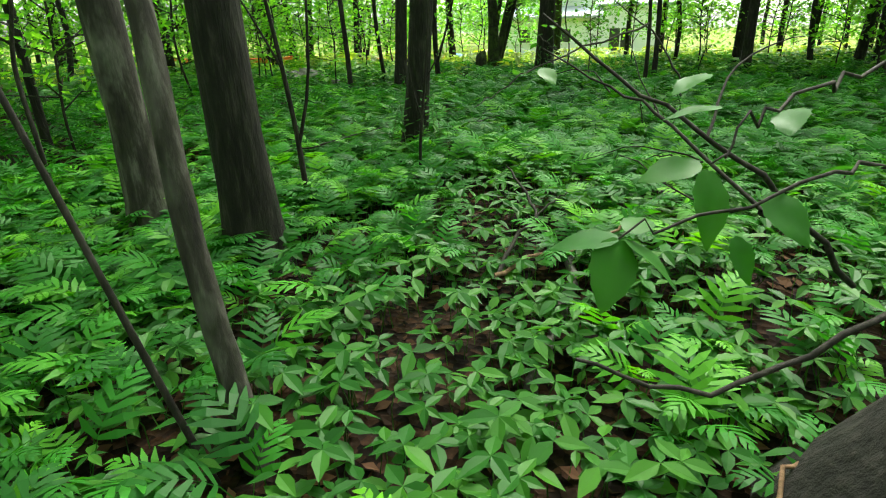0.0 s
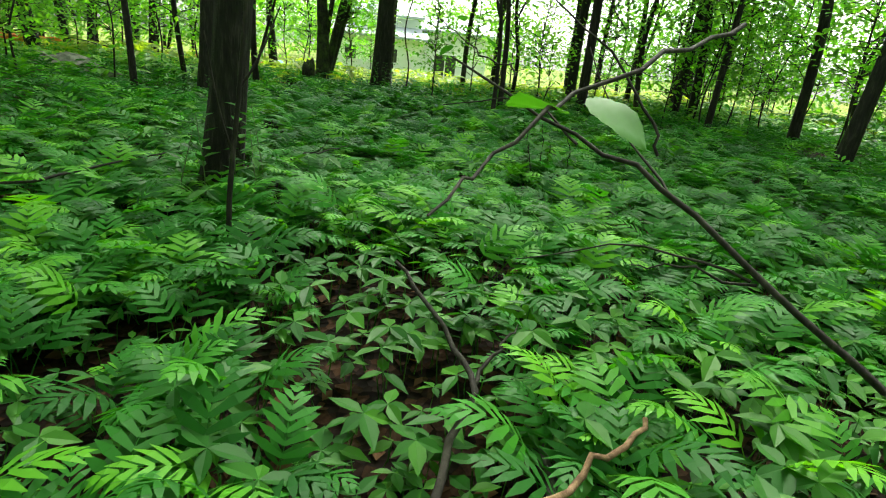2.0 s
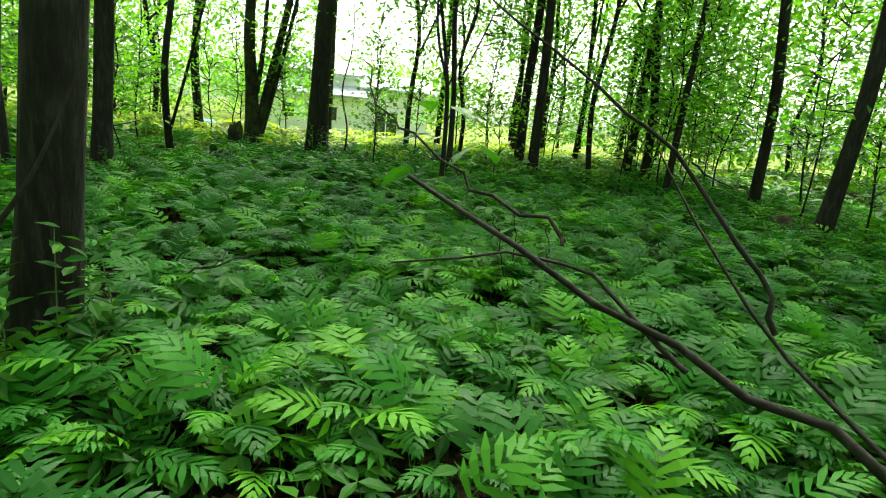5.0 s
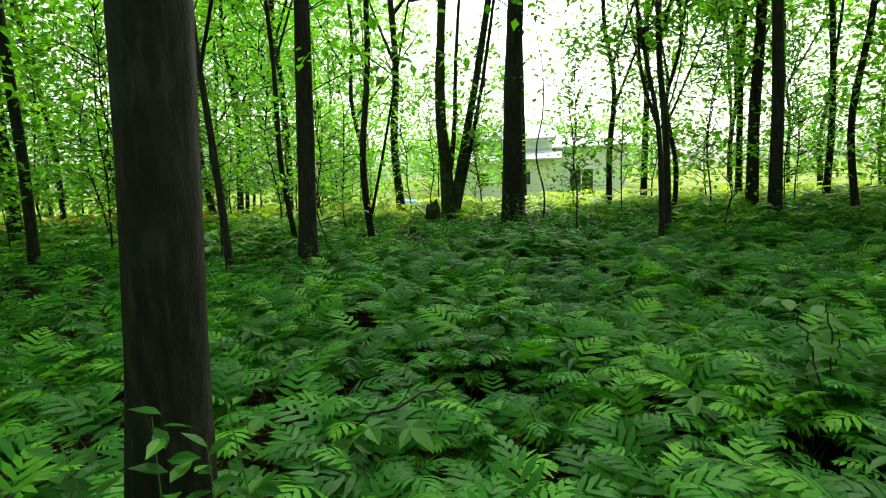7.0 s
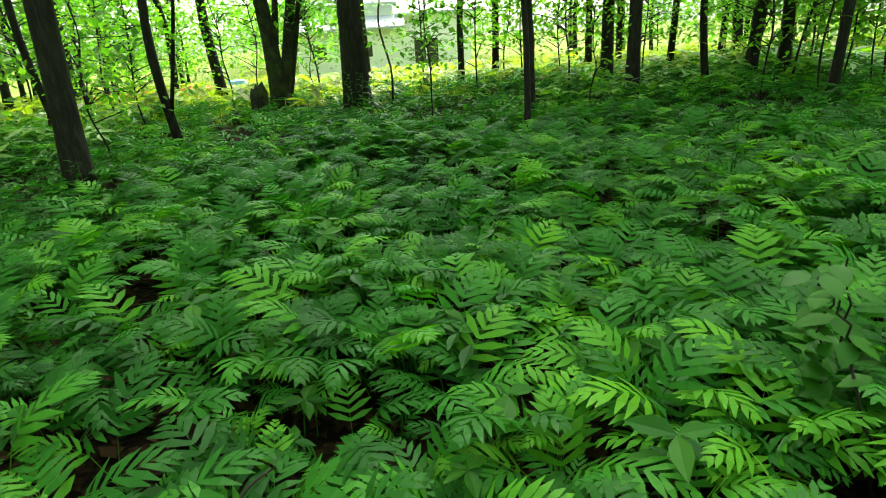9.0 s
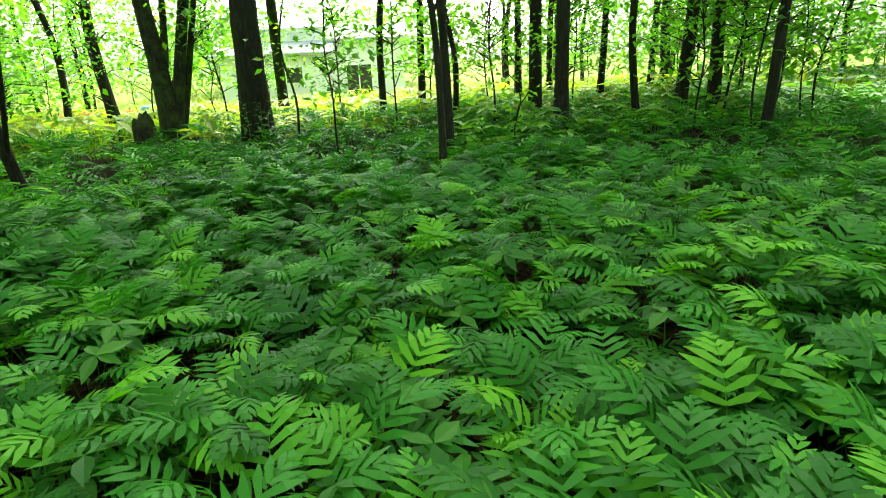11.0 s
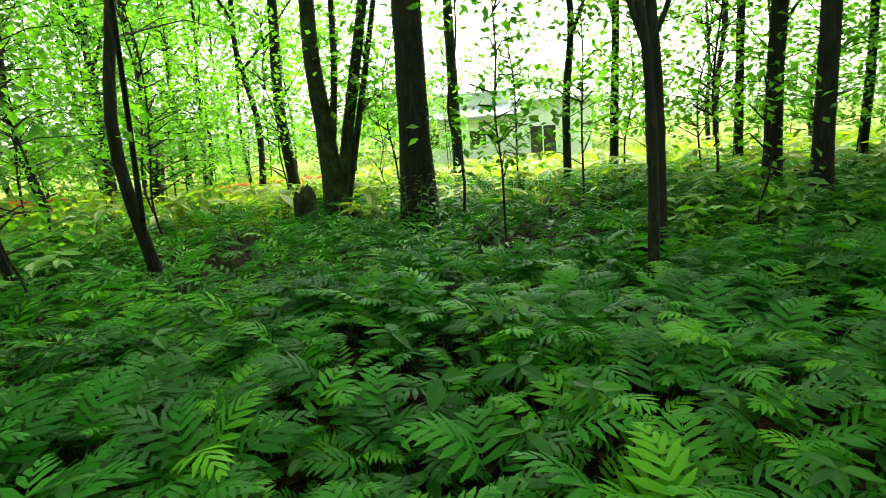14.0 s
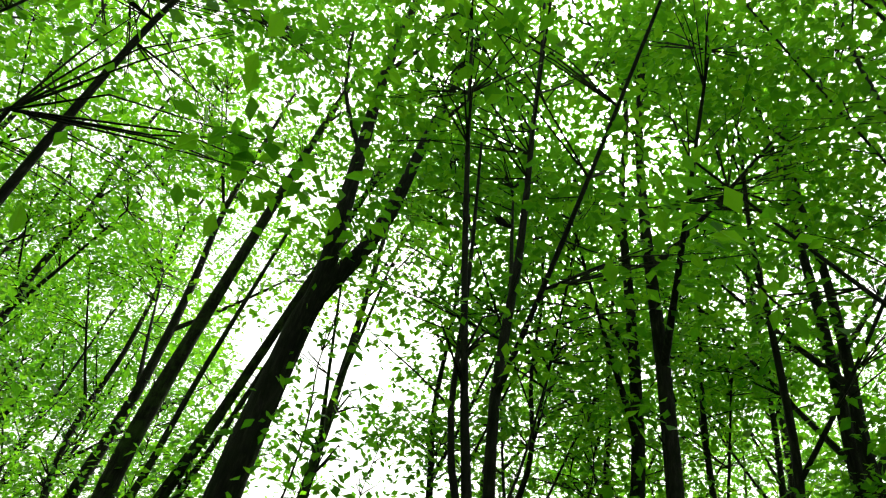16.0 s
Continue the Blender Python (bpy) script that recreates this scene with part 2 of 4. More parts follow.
def bent(points, n):
    """n points on a smooth line through a few given ones."""
    p = np.asarray(points, float)
    s = np.linspace(0, len(p) - 1, n)
    out = []
    for u in s:
        i = min(int(u), len(p) - 2)
        f = u - i
        p0, p1, p2, p3 = p[max(i - 1, 0)], p[i], p[i + 1], p[min(i + 2, len(p) - 1)]
        out.append(0.5 * (2 * p1 + (p2 - p0) * f + (2 * p0 - 5 * p1 + 4 * p2 - p3) * f * f + (3 * p1 - p0 - 3 * p2 + p3) * f ** 3))
    return np.array(out)


def ground_height(x, y):
    return 0.05 * np.sin(0.9 * x + 0.4) * np.cos(0.7 * y) + 0.04 * np.sin(2.1 * x + 1.3 * y)


# leaf shapes: along +y, face up
OVATE = ([(0, 0, 0), (0.2, 0.28, 0.05), (0.21, 0.55, 0.04), (0, 1, -0.06), (-0.21, 0.55, 0.04), (-0.2, 0.28, 0.05), (0, 0.5, -0.02)],
         [(0, 1, 2, 6), (6, 2, 3, 4), (0, 6, 4, 5)])
LEAF = ([(0, 0, 0), (0.3, 0.45, 0.06), (0, 1, -0.05), (-0.3, 0.45, 0.06)], [(0, 1, 2, 3)])
BLADE = ([(-0.02, 0, 0), (0.02, 0, 0), (0.014, 0.12, 0.7), (-0.014, 0.12, 0.7), (0.002, 0.36, 1.0), (-0.002, 0.36, 1.0)], [(0, 1, 2, 3), (3, 2, 4, 5)])


def frond(pairs, fine, seed):
    """One fern frond: a stalk that rises and arches over, with lobes down both sides. Grows from the origin, towards +y."""
    g = np.random.default_rng(seed)
    stipe, blade, up = g.uniform(0.14, 0.32), g.uniform(0.27, 0.36), radians(g.uniform(58, 76))
    line, p, a = [np.zeros(3)], np.zeros(3), up
    n = 14
    for i in range(n):
        step = (stipe + blade) / n
        if i > n * 0.3:
            a -= radians(g.uniform(6.5, 10.5))
        p = p + step * np.array([0, math.cos(a), math.sin(a)])
        line.append(p)
    line = np.array(line)
    sk = line[::3] if fine else line[::5]
    pieces = [tube(sk, np.linspace(0.0032, 0.0012, len(sk)), 3)]
    start = stipe / (stipe + blade)
    for side in (1, -1):
        for k in range(pairs + 1):
            f = k / pairs
            s = (start + (1 - start) * f * 0.97) * n
            i = min(int(s), n - 1)
            o = line[i] + (line[i + 1] - line[i]) * (s - i)
            t = line[i + 1] - line[i]
            t /= np.linalg.norm(t)
            out = np.array([side, 0, 0.0])
            nrm = np.cross(out, t) * side
            ln = 0.15 * (0.55 + 0.6 * math.sin(math.pi * (0.25 + 0.6 * f))) * (1 - 0.62 * f ** 1.6) * g.uniform(0.88, 1.1)
            lean = radians(24 + 45 * f + g.uniform(-5, 5))
            d = out * math.cos(lean) + t * math.sin(lean)
            w = (0.007 if fine else 0.009) + 0.066 * ln
            across = np.cross(nrm, d)
            droop = g.uniform(0.12, 0.35)
            tip = o + d * ln - nrm * ln * droop
            if fine:
                m1 = o + d * ln * 0.55 - nrm * ln * droop * 0.22
                v = [o - across * w * 0.5, o + across * w * 0.5, m1 + across * w * 1.05, m1 - across * w * 1.05, tip + across * w * 0.12, tip - across * w * 0.12]
                pieces.append((v, [(0, 1, 2, 3), (3, 2, 4, 5)]))
            else:
                m = o + d * ln * 0.5 - nrm * ln * droop * 0.2
                pieces.append(([o, m + across * w, tip, m - across * w], [(0, 1, 2, 3)]))
    return merged(pieces)


def sprays(centres, spread, count, size, g, flat=0.5, template=LEAF):
    """Leaves in loose flat sprays about the given centres."""
    c = np.repeat(np.asarray(centres), count, axis=0)
    n = len(c)
    off = g.normal(size=(n, 3)) * np.array([spread, spread, spread * flat])
    mats = spin(g.uniform(0, 2 * np.pi, n), g.normal(-0.35, 0.35, n), g.normal(0, 0.4, n))
    return scatter(template, mats, size * g.uniform(0.65, 1.25, n), c + off)


def tree(name, at, line, r0, r1, label, bark=None, limbs=(), crown=(), leaves=14, leaf=0.1, spread=0.4, sides=10, flare=1.5, category="tree", seed=1, group="", twigs=True, leafmat=None):
    """A tree: trunk along line (relative to its foot), limbs as lines with two radii, a crown of leaf sprays and the twigs that carry them."""
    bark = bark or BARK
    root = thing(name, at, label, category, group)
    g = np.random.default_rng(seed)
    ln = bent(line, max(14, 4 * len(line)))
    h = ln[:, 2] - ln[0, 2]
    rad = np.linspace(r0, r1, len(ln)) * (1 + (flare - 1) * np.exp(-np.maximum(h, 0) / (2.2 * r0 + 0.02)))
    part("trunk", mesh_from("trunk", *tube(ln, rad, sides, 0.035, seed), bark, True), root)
    for pts, a, b in limbs:
        pl = bent(pts, 9)
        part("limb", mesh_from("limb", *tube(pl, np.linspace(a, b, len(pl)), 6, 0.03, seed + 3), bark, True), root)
    crown = np.asarray(crown, float)
    if len(crown):
        bones = np.concatenate([ln[3:]] + [bent(p, 9)[2:] for p, _, _ in limbs])
        pieces = []
        if twigs:
            for c in crown:
                d = np.linalg.norm(bones - c, axis=1) + 1.2 * np.maximum(bones[:, 2] - c[2] + 0.1, 0)
                b0 = bones[d.argmin()]
                mid = (b0 + c) / 2 + np.array([0, 0, 0.08]) + g.normal(size=3) * 0.06
                pieces.append(tube([b0, mid, c], [0.012, 0.008, 0.003], 3))
            tagged(part("twigwork", mesh_from("twigwork", *merged(pieces), TWIG), root), kind="stuff")
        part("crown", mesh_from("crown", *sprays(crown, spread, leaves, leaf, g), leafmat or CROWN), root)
    return root

# ---- ground ----
def build_ground():
    ax = np.concatenate([np.linspace(-140, -14, 14), np.linspace(-12, 14, 66), np.linspace(16, 140, 14)])
    ay = np.concatenate([np.linspace(-120, -9, 10), np.linspace(-8, 18, 66), np.linspace(20, 160, 16)])
    xx, yy = np.meshgrid(ax, ay, indexing="ij")
    fade = np.exp(-((np.maximum(np.abs(xx) - 12, 0) / 20) ** 2 + (np.maximum(np.abs(yy - 5) - 13, 0) / 20) ** 2))
    zz = ground_height(xx, yy) * fade + -0.045 * np.clip(yy - 14, 0, 26)
    v = np.stack([xx, yy, zz], -1).reshape(-1, 3)
    i, j = np.meshgrid(np.arange(len(ax) - 1), np.arange(len(ay) - 1), indexing="ij")
    n = len(ay)
    q = np.stack([i * n + j, (i + 1) * n + j, (i + 1) * n + j + 1, i * n + j + 1], -1).reshape(-1, 4)
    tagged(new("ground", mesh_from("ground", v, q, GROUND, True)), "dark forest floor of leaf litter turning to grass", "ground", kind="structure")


build_ground()


def foot(x, y):
    return (x, y, float(ground_height(x, y)) - 0.06 - 0.045 * min(max(y - 14, 0), 26))


# ---- the trees that stand along the walk ----
def upright(lean, height, bend=0.1, seed=0):
    """A nearly straight stem, as points from the foot up."""
    g = np.random.default_rng(seed)
    z = np.linspace(0, height, 7)
    return [(lean[0] * a + g.normal() * bend * (a > 0), lean[1] * a + g.normal() * bend * (a > 0), a) for a in z]


def crown_points(centre, size, n, g):
    """Places for leaf sprays in an uneven cloud."""
    k = max(3, n // 5)
    d = g.normal(size=(k, 3))
    d /= np.linalg.norm(d, axis=1)[:, None]
    boughs = np.asarray(centre) + d * (g.uniform(0.2, 1, k) ** 0.5)[:, None] * np.asarray(size)
    return boughs[np.arange(n) % k] + g.normal(size=(n, 3)) * np.asarray(size) * (0.16, 0.16, 0.07)


def tall(name, x, y, r, lean, height, label, seed, bark=None, forks=2, low=0, fork_at=0.35, sprays_n=150, bend=0.08, sides=12, flare=1.6, twigs=True):
    g = np.random.default_rng(seed)
    ln = upright(lean, height, bend, seed)
    top = np.array(ln[-1])
    limbs, pts = [], []
    for k in range(forks + 3):
        a = fork_at + 0.1 * k if k < forks else g.uniform(0.45, 0.85)
        b = np.array(bent(ln, 40)[int(a * 39)])
        ang = g.uniform(0, 2 * math.pi)
        out = np.array([math.cos(ang), math.sin(ang), 0])
        ext = g.uniform(1.4, 2.8)
        limbs.append(([b, b + out * ext * 0.4 + (0, 0, 1.2), b + out * ext + (0, 0, 3.2)], r * (0.5 if k < forks else 0.25), 0.015))
        pts.append(crown_points(b + out * ext + (0, 0, 2.6), (1.9, 1.9, 2.0), sprays_n // 5, g))
    pts.append(crown_points(top - (0, 0, 1), (2.6, 2.6, 2.8), sprays_n // 3, g))
    pts.append(crown_points(np.array(ln[4]), (2.2, 2.2, 2.4), sprays_n // 4, g))
    if low:
        c = g.uniform(-1, 1, (low, 3)) * np.array([1.3, 1.3, 1.8]) + (0, 0, 3.4)
        pts.append(c)
    return tree(name, foot(x, y), ln, r, r * 0.3, label, bark, limbs, np.concatenate(pts), leaves=19, leaf=0.165, spread=0.36, sides=sides, seed=seed, flare=flare, twigs=twigs)


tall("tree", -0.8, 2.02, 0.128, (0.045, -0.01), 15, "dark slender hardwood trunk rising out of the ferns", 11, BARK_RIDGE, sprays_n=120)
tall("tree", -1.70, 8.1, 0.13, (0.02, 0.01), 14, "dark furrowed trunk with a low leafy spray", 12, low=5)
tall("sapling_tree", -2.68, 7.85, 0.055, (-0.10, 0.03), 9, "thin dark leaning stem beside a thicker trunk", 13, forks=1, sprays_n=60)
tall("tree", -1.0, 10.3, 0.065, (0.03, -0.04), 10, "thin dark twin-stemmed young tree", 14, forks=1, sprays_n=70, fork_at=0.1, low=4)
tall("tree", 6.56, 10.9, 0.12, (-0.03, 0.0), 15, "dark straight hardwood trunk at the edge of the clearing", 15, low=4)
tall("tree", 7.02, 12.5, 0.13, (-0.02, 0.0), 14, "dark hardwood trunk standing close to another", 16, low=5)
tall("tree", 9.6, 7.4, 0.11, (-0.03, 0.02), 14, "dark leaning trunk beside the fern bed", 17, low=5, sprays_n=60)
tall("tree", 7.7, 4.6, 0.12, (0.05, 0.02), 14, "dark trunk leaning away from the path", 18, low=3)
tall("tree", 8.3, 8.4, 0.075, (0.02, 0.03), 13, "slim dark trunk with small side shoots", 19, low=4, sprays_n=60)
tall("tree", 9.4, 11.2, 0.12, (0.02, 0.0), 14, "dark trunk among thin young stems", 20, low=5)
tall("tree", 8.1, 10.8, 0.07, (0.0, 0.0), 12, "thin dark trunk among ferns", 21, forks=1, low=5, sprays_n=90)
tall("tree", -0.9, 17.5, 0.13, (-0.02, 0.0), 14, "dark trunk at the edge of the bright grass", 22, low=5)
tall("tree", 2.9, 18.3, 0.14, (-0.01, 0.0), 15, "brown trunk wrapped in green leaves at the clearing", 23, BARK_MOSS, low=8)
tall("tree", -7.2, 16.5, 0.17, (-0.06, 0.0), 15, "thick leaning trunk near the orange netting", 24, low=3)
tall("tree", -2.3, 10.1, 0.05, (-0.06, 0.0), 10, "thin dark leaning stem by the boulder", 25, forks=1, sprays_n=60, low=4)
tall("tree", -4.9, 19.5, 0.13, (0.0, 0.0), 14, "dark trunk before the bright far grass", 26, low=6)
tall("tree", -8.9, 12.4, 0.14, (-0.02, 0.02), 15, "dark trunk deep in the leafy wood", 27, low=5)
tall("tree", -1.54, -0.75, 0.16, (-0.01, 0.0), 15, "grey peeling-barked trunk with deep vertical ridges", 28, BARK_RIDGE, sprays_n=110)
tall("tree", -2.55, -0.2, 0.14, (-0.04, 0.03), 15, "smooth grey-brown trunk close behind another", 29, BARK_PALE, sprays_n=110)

# the big trunk that forks high up
g = np.random.default_rng(31)
big_line = [(0, 0, 0), (0.02, 0, 1.5), (0.06, -0.02, 3), (0.14, -0.06, 4.6), (0.22, -0.1, 5.2), (0.1, -0.2, 7), (-0.05, -0.3, 10), (0.1, -0.3, 14)]
big_limbs = [([(0.22, -0.1, 5.0), (0.75, -0.2, 6.4), (1.0, -0.3, 8.5), (1.6, -0.4, 12.5)], 0.15, 0.05),
             ([(0.1, -0.2, 7.5), (-0.5, -0.3, 8.6), (-0.9, -0.2, 10.5)], 0.05, 0.015),
             ([(1.0, -0.3, 8.4), (1.5, -0.7, 9.2), (2.1, -1, 9.6)], 0.04, 0.012),
             ([(0.0, -0.3, 9.5), (0.5, -0.5, 10.6), (0.7, -0.6, 13)], 0.05, 0.015)]
big_crown = np.concatenate([crown_points((0.3, -0.2, 13), (2.6, 2.6, 1.8), 90, g), crown_points((1.8, -0.6, 11), (1.6, 1.6, 2), 50, g), crown_points((-1.2, -0.2, 10.5), (1.2, 1.2, 1.2), 24, g)])
tree("tree", foot(1.75, 12.1), big_line, 0.235, 0.06, "large straight dark trunk that forks high above", BARK, big_limbs, big_crown, leaves=22, leaf=0.16, spread=0.45, sides=16, seed=31, flare=1.45)

# several stems from one stool, with a broken stump at its foot
clump_line = [(0, 0, 0), (-0.05, 0, 1.5), (-0.12, 0, 3), (0.0, 0, 5), (0.25, 0, 8), (0.6, 0.1, 12)]
clump_limbs = [([(0.02, 0, 0.2), (0.3, 0.05, 1.6), (0.75, 0.1, 3.6), (1.3, 0.1, 6.5), (1.9, 0.2, 10)], 0.12, 0.05),
               ([(0.1, 0.1, 0.2), (0.45, 0.1, 1.6), (0.95, 0.2, 3.8), (1.5, 0.3, 7)], 0.07, 0.03),
               ([(0.05, 0.0, 1.5), (0.2, 0.05, 2.6), (0.3, 0.1, 4.2), (0.6, 0.1, 7)], 0.07, 0.03)]
clump_crown = np.concatenate([crown_points((0.6, 0, 11), (2.2, 2.2, 2), 70, g), crown_points((1.9, 0.2, 9), (1.6, 1.6, 1.6), 50, g), crown_points((0.7, 0, 2.2), (0.5, 0.4, 1.2), 22, g)])
tree("multi_stem_tree", foot(0.45, 13.6), clump_line, 0.17, 0.05, "clump of several dark stems from one mossy foot", BARK_MOSS, clump_limbs, clump_crown, leaves=18, leaf=0.14, spread=0.35, sides=12, seed=33, flare=1.9)


def stump(at, r, h, label, seed):
    g = np.random.default_rng(seed)
    root = thing("tree_stump", at, label, "stump")
    n = 14
    prof = [(1.5, 0), (1.15, 0.18), (1.0, 0.5), (0.95, 0.85), (0.7, 1.0), (0.25, 0.93), (0.02, 0.9)]
    ang = np.arange(n) * 2 * np.pi / n
    wob = 1 + 0.16 * g.normal(size=n)
    v = np.array([[math.cos(a) * r * p * w, math.sin(a) * r * p * w, h * z * (1 + 0.12 * (w - 1) * 5 * (z > 0.6))] for p, z in prof for a, w in zip(ang, wob)])
    i, j = np.meshgrid(np.arange(len(prof) - 1), np.arange(n), indexing="ij")
    k = (j + 1) % n
    q = np.stack([i * n + j, i * n + k, (i + 1) * n + k, (i + 1) * n + j], -1).reshape(-1, 4)
    part("stump_body", mesh_from("stump_body", v, q, BARK_MOSS, True), root)


stump(foot(0.05, 13.0), 0.17, 0.75, "broken mossy stump leaning on a tree clump", 35)
stump(foot(0.75, 13.0), 0.2, 0.4, "low rotten stump at the foot of a tree clump", 36)
stump(foot(-0.35, 13.2), 0.16, 0.3, "small dark rotten stump in the undergrowth", 37)

# slim trees past the fern bed
fork_line = [(0, 0, 0), (0.0, 0, 1.0), (-0.06, 0, 2.0), (-0.25, 0, 3.0), (-0.5, 0, 4.4), (-0.9, 0, 7)]
tree("sapling_tree", foot(3.54, 8.75), fork_line, 0.048, 0.018, "slim dark sapling tree that forks low", BARK,
     [([(-0.06, 0, 2.0), (-0.3, 0.05, 2.8), (-0.36, 0.1, 4), (-0.5, 0.1, 5.5)], 0.03, 0.012), ([(-0.05, 0, 1.9), (0.2, 0, 2.6), (0.35, 0, 3.4)], 0.015, 0.006)],
     np.concatenate([crown_points((-0.9, 0, 6.6), (1.4, 1.4, 1.3), 34, g), crown_points((-0.4, 0, 3.9), (0.9, 0.9, 0.8), 16, g)]), leaves=12, leaf=0.1, spread=0.3, seed=41, flare=1.3)
tall("sapling_tree", 3.95, 9.5, 0.06, (-0.03, 0.01), 10, "slim dark tree with a broken foot", 42, forks=2, sprays_n=90, bend=0.05)


def sapling(x, y, h, label, seed, r=0.018, n=20, start=0.25, reach=0.55, leaf=0.095, group="", bark=None, lean=(0, 0)):
    g = np.random.default_rng(seed)
    ln = upright(lean, h, 0.04 * h / 3, seed)
    z = g.uniform(start * h, h, n)
    w = reach * (1.15 - 0.6 * z / h)
    a = g.uniform(0, 2 * np.pi, n)
    k = g.uniform(0.3, 1, n) * w
    pts = np.stack([np.cos(a) * k + lean[0] * z, np.sin(a) * k + lean[1] * z, z], -1)
    return tree("sapling", foot(x, y), ln, r, 0.006, label, bark or TWIG, (), pts, leaves=15, leaf=leaf * 1.2, spread=0.25, sides=6, flare=1.2, category="sapling", seed=seed, group=group)


sapling(2.55, 9.9, 3.2, "young leafy sapling with thin dark stems", 51, 0.014, 26, 0.3, 0.5)
sapling(3.6, 14.5, 4.2, "leafy maple sapling before the pale house", 52, 0.02, 48, 0.2, 0.8)
sapling(2.3, 11.9, 5.0, "thin whippy sapling beside the large trunk", 53, 0.022, 8, 0.6, 0.4)
sapling(5.6, 11.5, 4.4, "spreading maple sapling with flat leafy sprays", 54, 0.02, 44, 0.3, 1.1)
sapling(5.0, 9.6, 1.8, "small maple sapling with a few sprays", 55, 0.01, 10, 0.4, 0.4)
sapling(-0.6, 14.6, 3.8, "leafy sapling in front of the grass", 56, 0.018, 34, 0.25, 0.7)
sapling(-3.2, 12.0, 4.6, "leafy young maple in bright light", 57, 0.022, 54, 0.3, 1.2)
sapling(-2.6, 14.2, 5.0, "leafy young maple in bright light", 58, 0.022, 54, 0.25, 1.2)
sapling(-1.7, 9.2, 2.6, "leafy sapling near a dark trunk", 59, 0.014, 20, 0.35, 0.6)
sapling(-3.97, 0.64, 4.0, "thin dark sapling with sparse leaves", 60, 0.025, 12, 0.4, 0.7)
sapling(1.2, 15.0, 2.6, "small leafy sapling at the clearing edge", 61, 0.012, 24, 0.2, 0.5)
sapling(6.0, 14.5, 4.5, "leafy maple sapling at the clearing edge", 62, 0.02, 50, 0.2, 1.0)
sapling(8.3, 8.6, 5.0, "leafy maple sapling under the trees", 63, 0.02, 46, 0.3, 1.2)
sapling(-4.6, 8.8, 5.0, "leafy maple sapling under the trees", 64, 0.02, 40, 0.35, 1.2)
sapling(-5.4, 14.0, 5.5, "leafy maple sapling under the trees", 65, 0.02, 60, 0.25, 1.3)
sapling(9.5, 6.3, 5.0, "leafy maple sapling under the trees", 66, 0.02, 50, 0.3, 1.3)
sapling(8.9, 14.0, 5.0, "leafy maple sapling under the trees", 67, 0.02, 54, 0.25, 1.3)


for k, (x, y, r, h) in enumerate([(4.6, 14.8, 0.08, 10), (6.2, 16.8, 0.1, 12), (8.6, 16.0, 0.1, 12), (9.8, 14.2, 0.09, 12), (10.8, 18.0, 0.1, 12), (12.0, 15.0, 0.1, 13), (-2.6, 21.0, 0.1, 13), (5.5, 13.0, 0.06, 8), (11.5, 22.0, 0.1, 13)]):
    tall("tree", x, y, r, (0.01 * (k % 3 - 1), 0.0), h, "slim dark young tree at the edge of the clearing", 120 + k, forks=2, low=7, sprays_n=130, sides=8, fork_at=0.3)
for k, (x, y, h, n, w) in enumerate([(4.2, 12.6, 4.0, 40, 0.9), (6.9, 14.2, 5.0, 55, 1.2), (8.2, 13.2, 4.5, 55, 1.2), (7.6, 9.0, 3.6, 36, 1.0), (9.6, 9.4, 5.0, 60, 1.3), (0.0, 16.2, 4.5, 50, 1.1), (-1.8, 12.4, 4.4, 45, 1.0), (-4.0, 16.0, 5.5, 60, 1.3), (10.6, 12.2, 5.2, 60, 1.3), (-3.4, 9.4, 3.8, 40, 1.0), (9.0, 4.0, 5.0, 60, 1.3), (-5.6, 4.5, 5.0, 60, 1.3), (-4.8, 2.2, 4.0, 40, 1.1)]):
    sapling(x, y, h, "leafy young maple with layered flat sprays", 150 + k, 0.018, n, 0.22, w, 0.1)

# forked bare stems near the start
tree("sapling", foot(-1.54, 0.45), [(0, 0, 0), (-0.02, 0, 0.45), (-0.05, 0, 0.9), (-0.14, 0.02, 1.6), (-0.3, 0.05, 2.6), (-0.5, 0.1, 4)], 0.028, 0.01, "dark forked sapling stem in low plants", TWIG,
     [([(-0.04, 0, 0.65), (0.1, 0.02, 1.2), (0.16, 0.04, 2.0), (0.3, 0.1, 3.2)], 0.018, 0.006), ([(-0.1, 0, 1.3), (-0.3, 0, 1.7), (-0.6, 0.05, 2.2)], 0.012, 0.004)],
     crown_points((-0.3, 0, 3.4), (0.8, 0.8, 0.9), 16, g), leaves=9, leaf=0.09, spread=0.2, sides=7, category="sapling", seed=71)
tree("sapling", foot(-0.6, 0.85), [(0, 0, 0), (0.0, 0, 0.5), (0.06, 0, 1.1), (0.12, 0.0, 1.8), (0.2, 0.05, 3)], 0.018, 0.008, "dark thin sapling stem with a side branch", TWIG,
     [([(0.03, 0, 0.75), (-0.04, 0.02, 1.0), (-0.1, 0.05, 1.35)], 0.009, 0.003), ([(0.06, 0, 1.1), (0.15, 0.02, 1.25), (0.25, 0.05, 1.5)], 0.009, 0.003)],
     crown_points((0.15, 0, 3.3), (0.5, 0.5, 0.5), 12, g), leaves=8, leaf=0.1, spread=0.18, sides=6, category="sapling", seed=72)
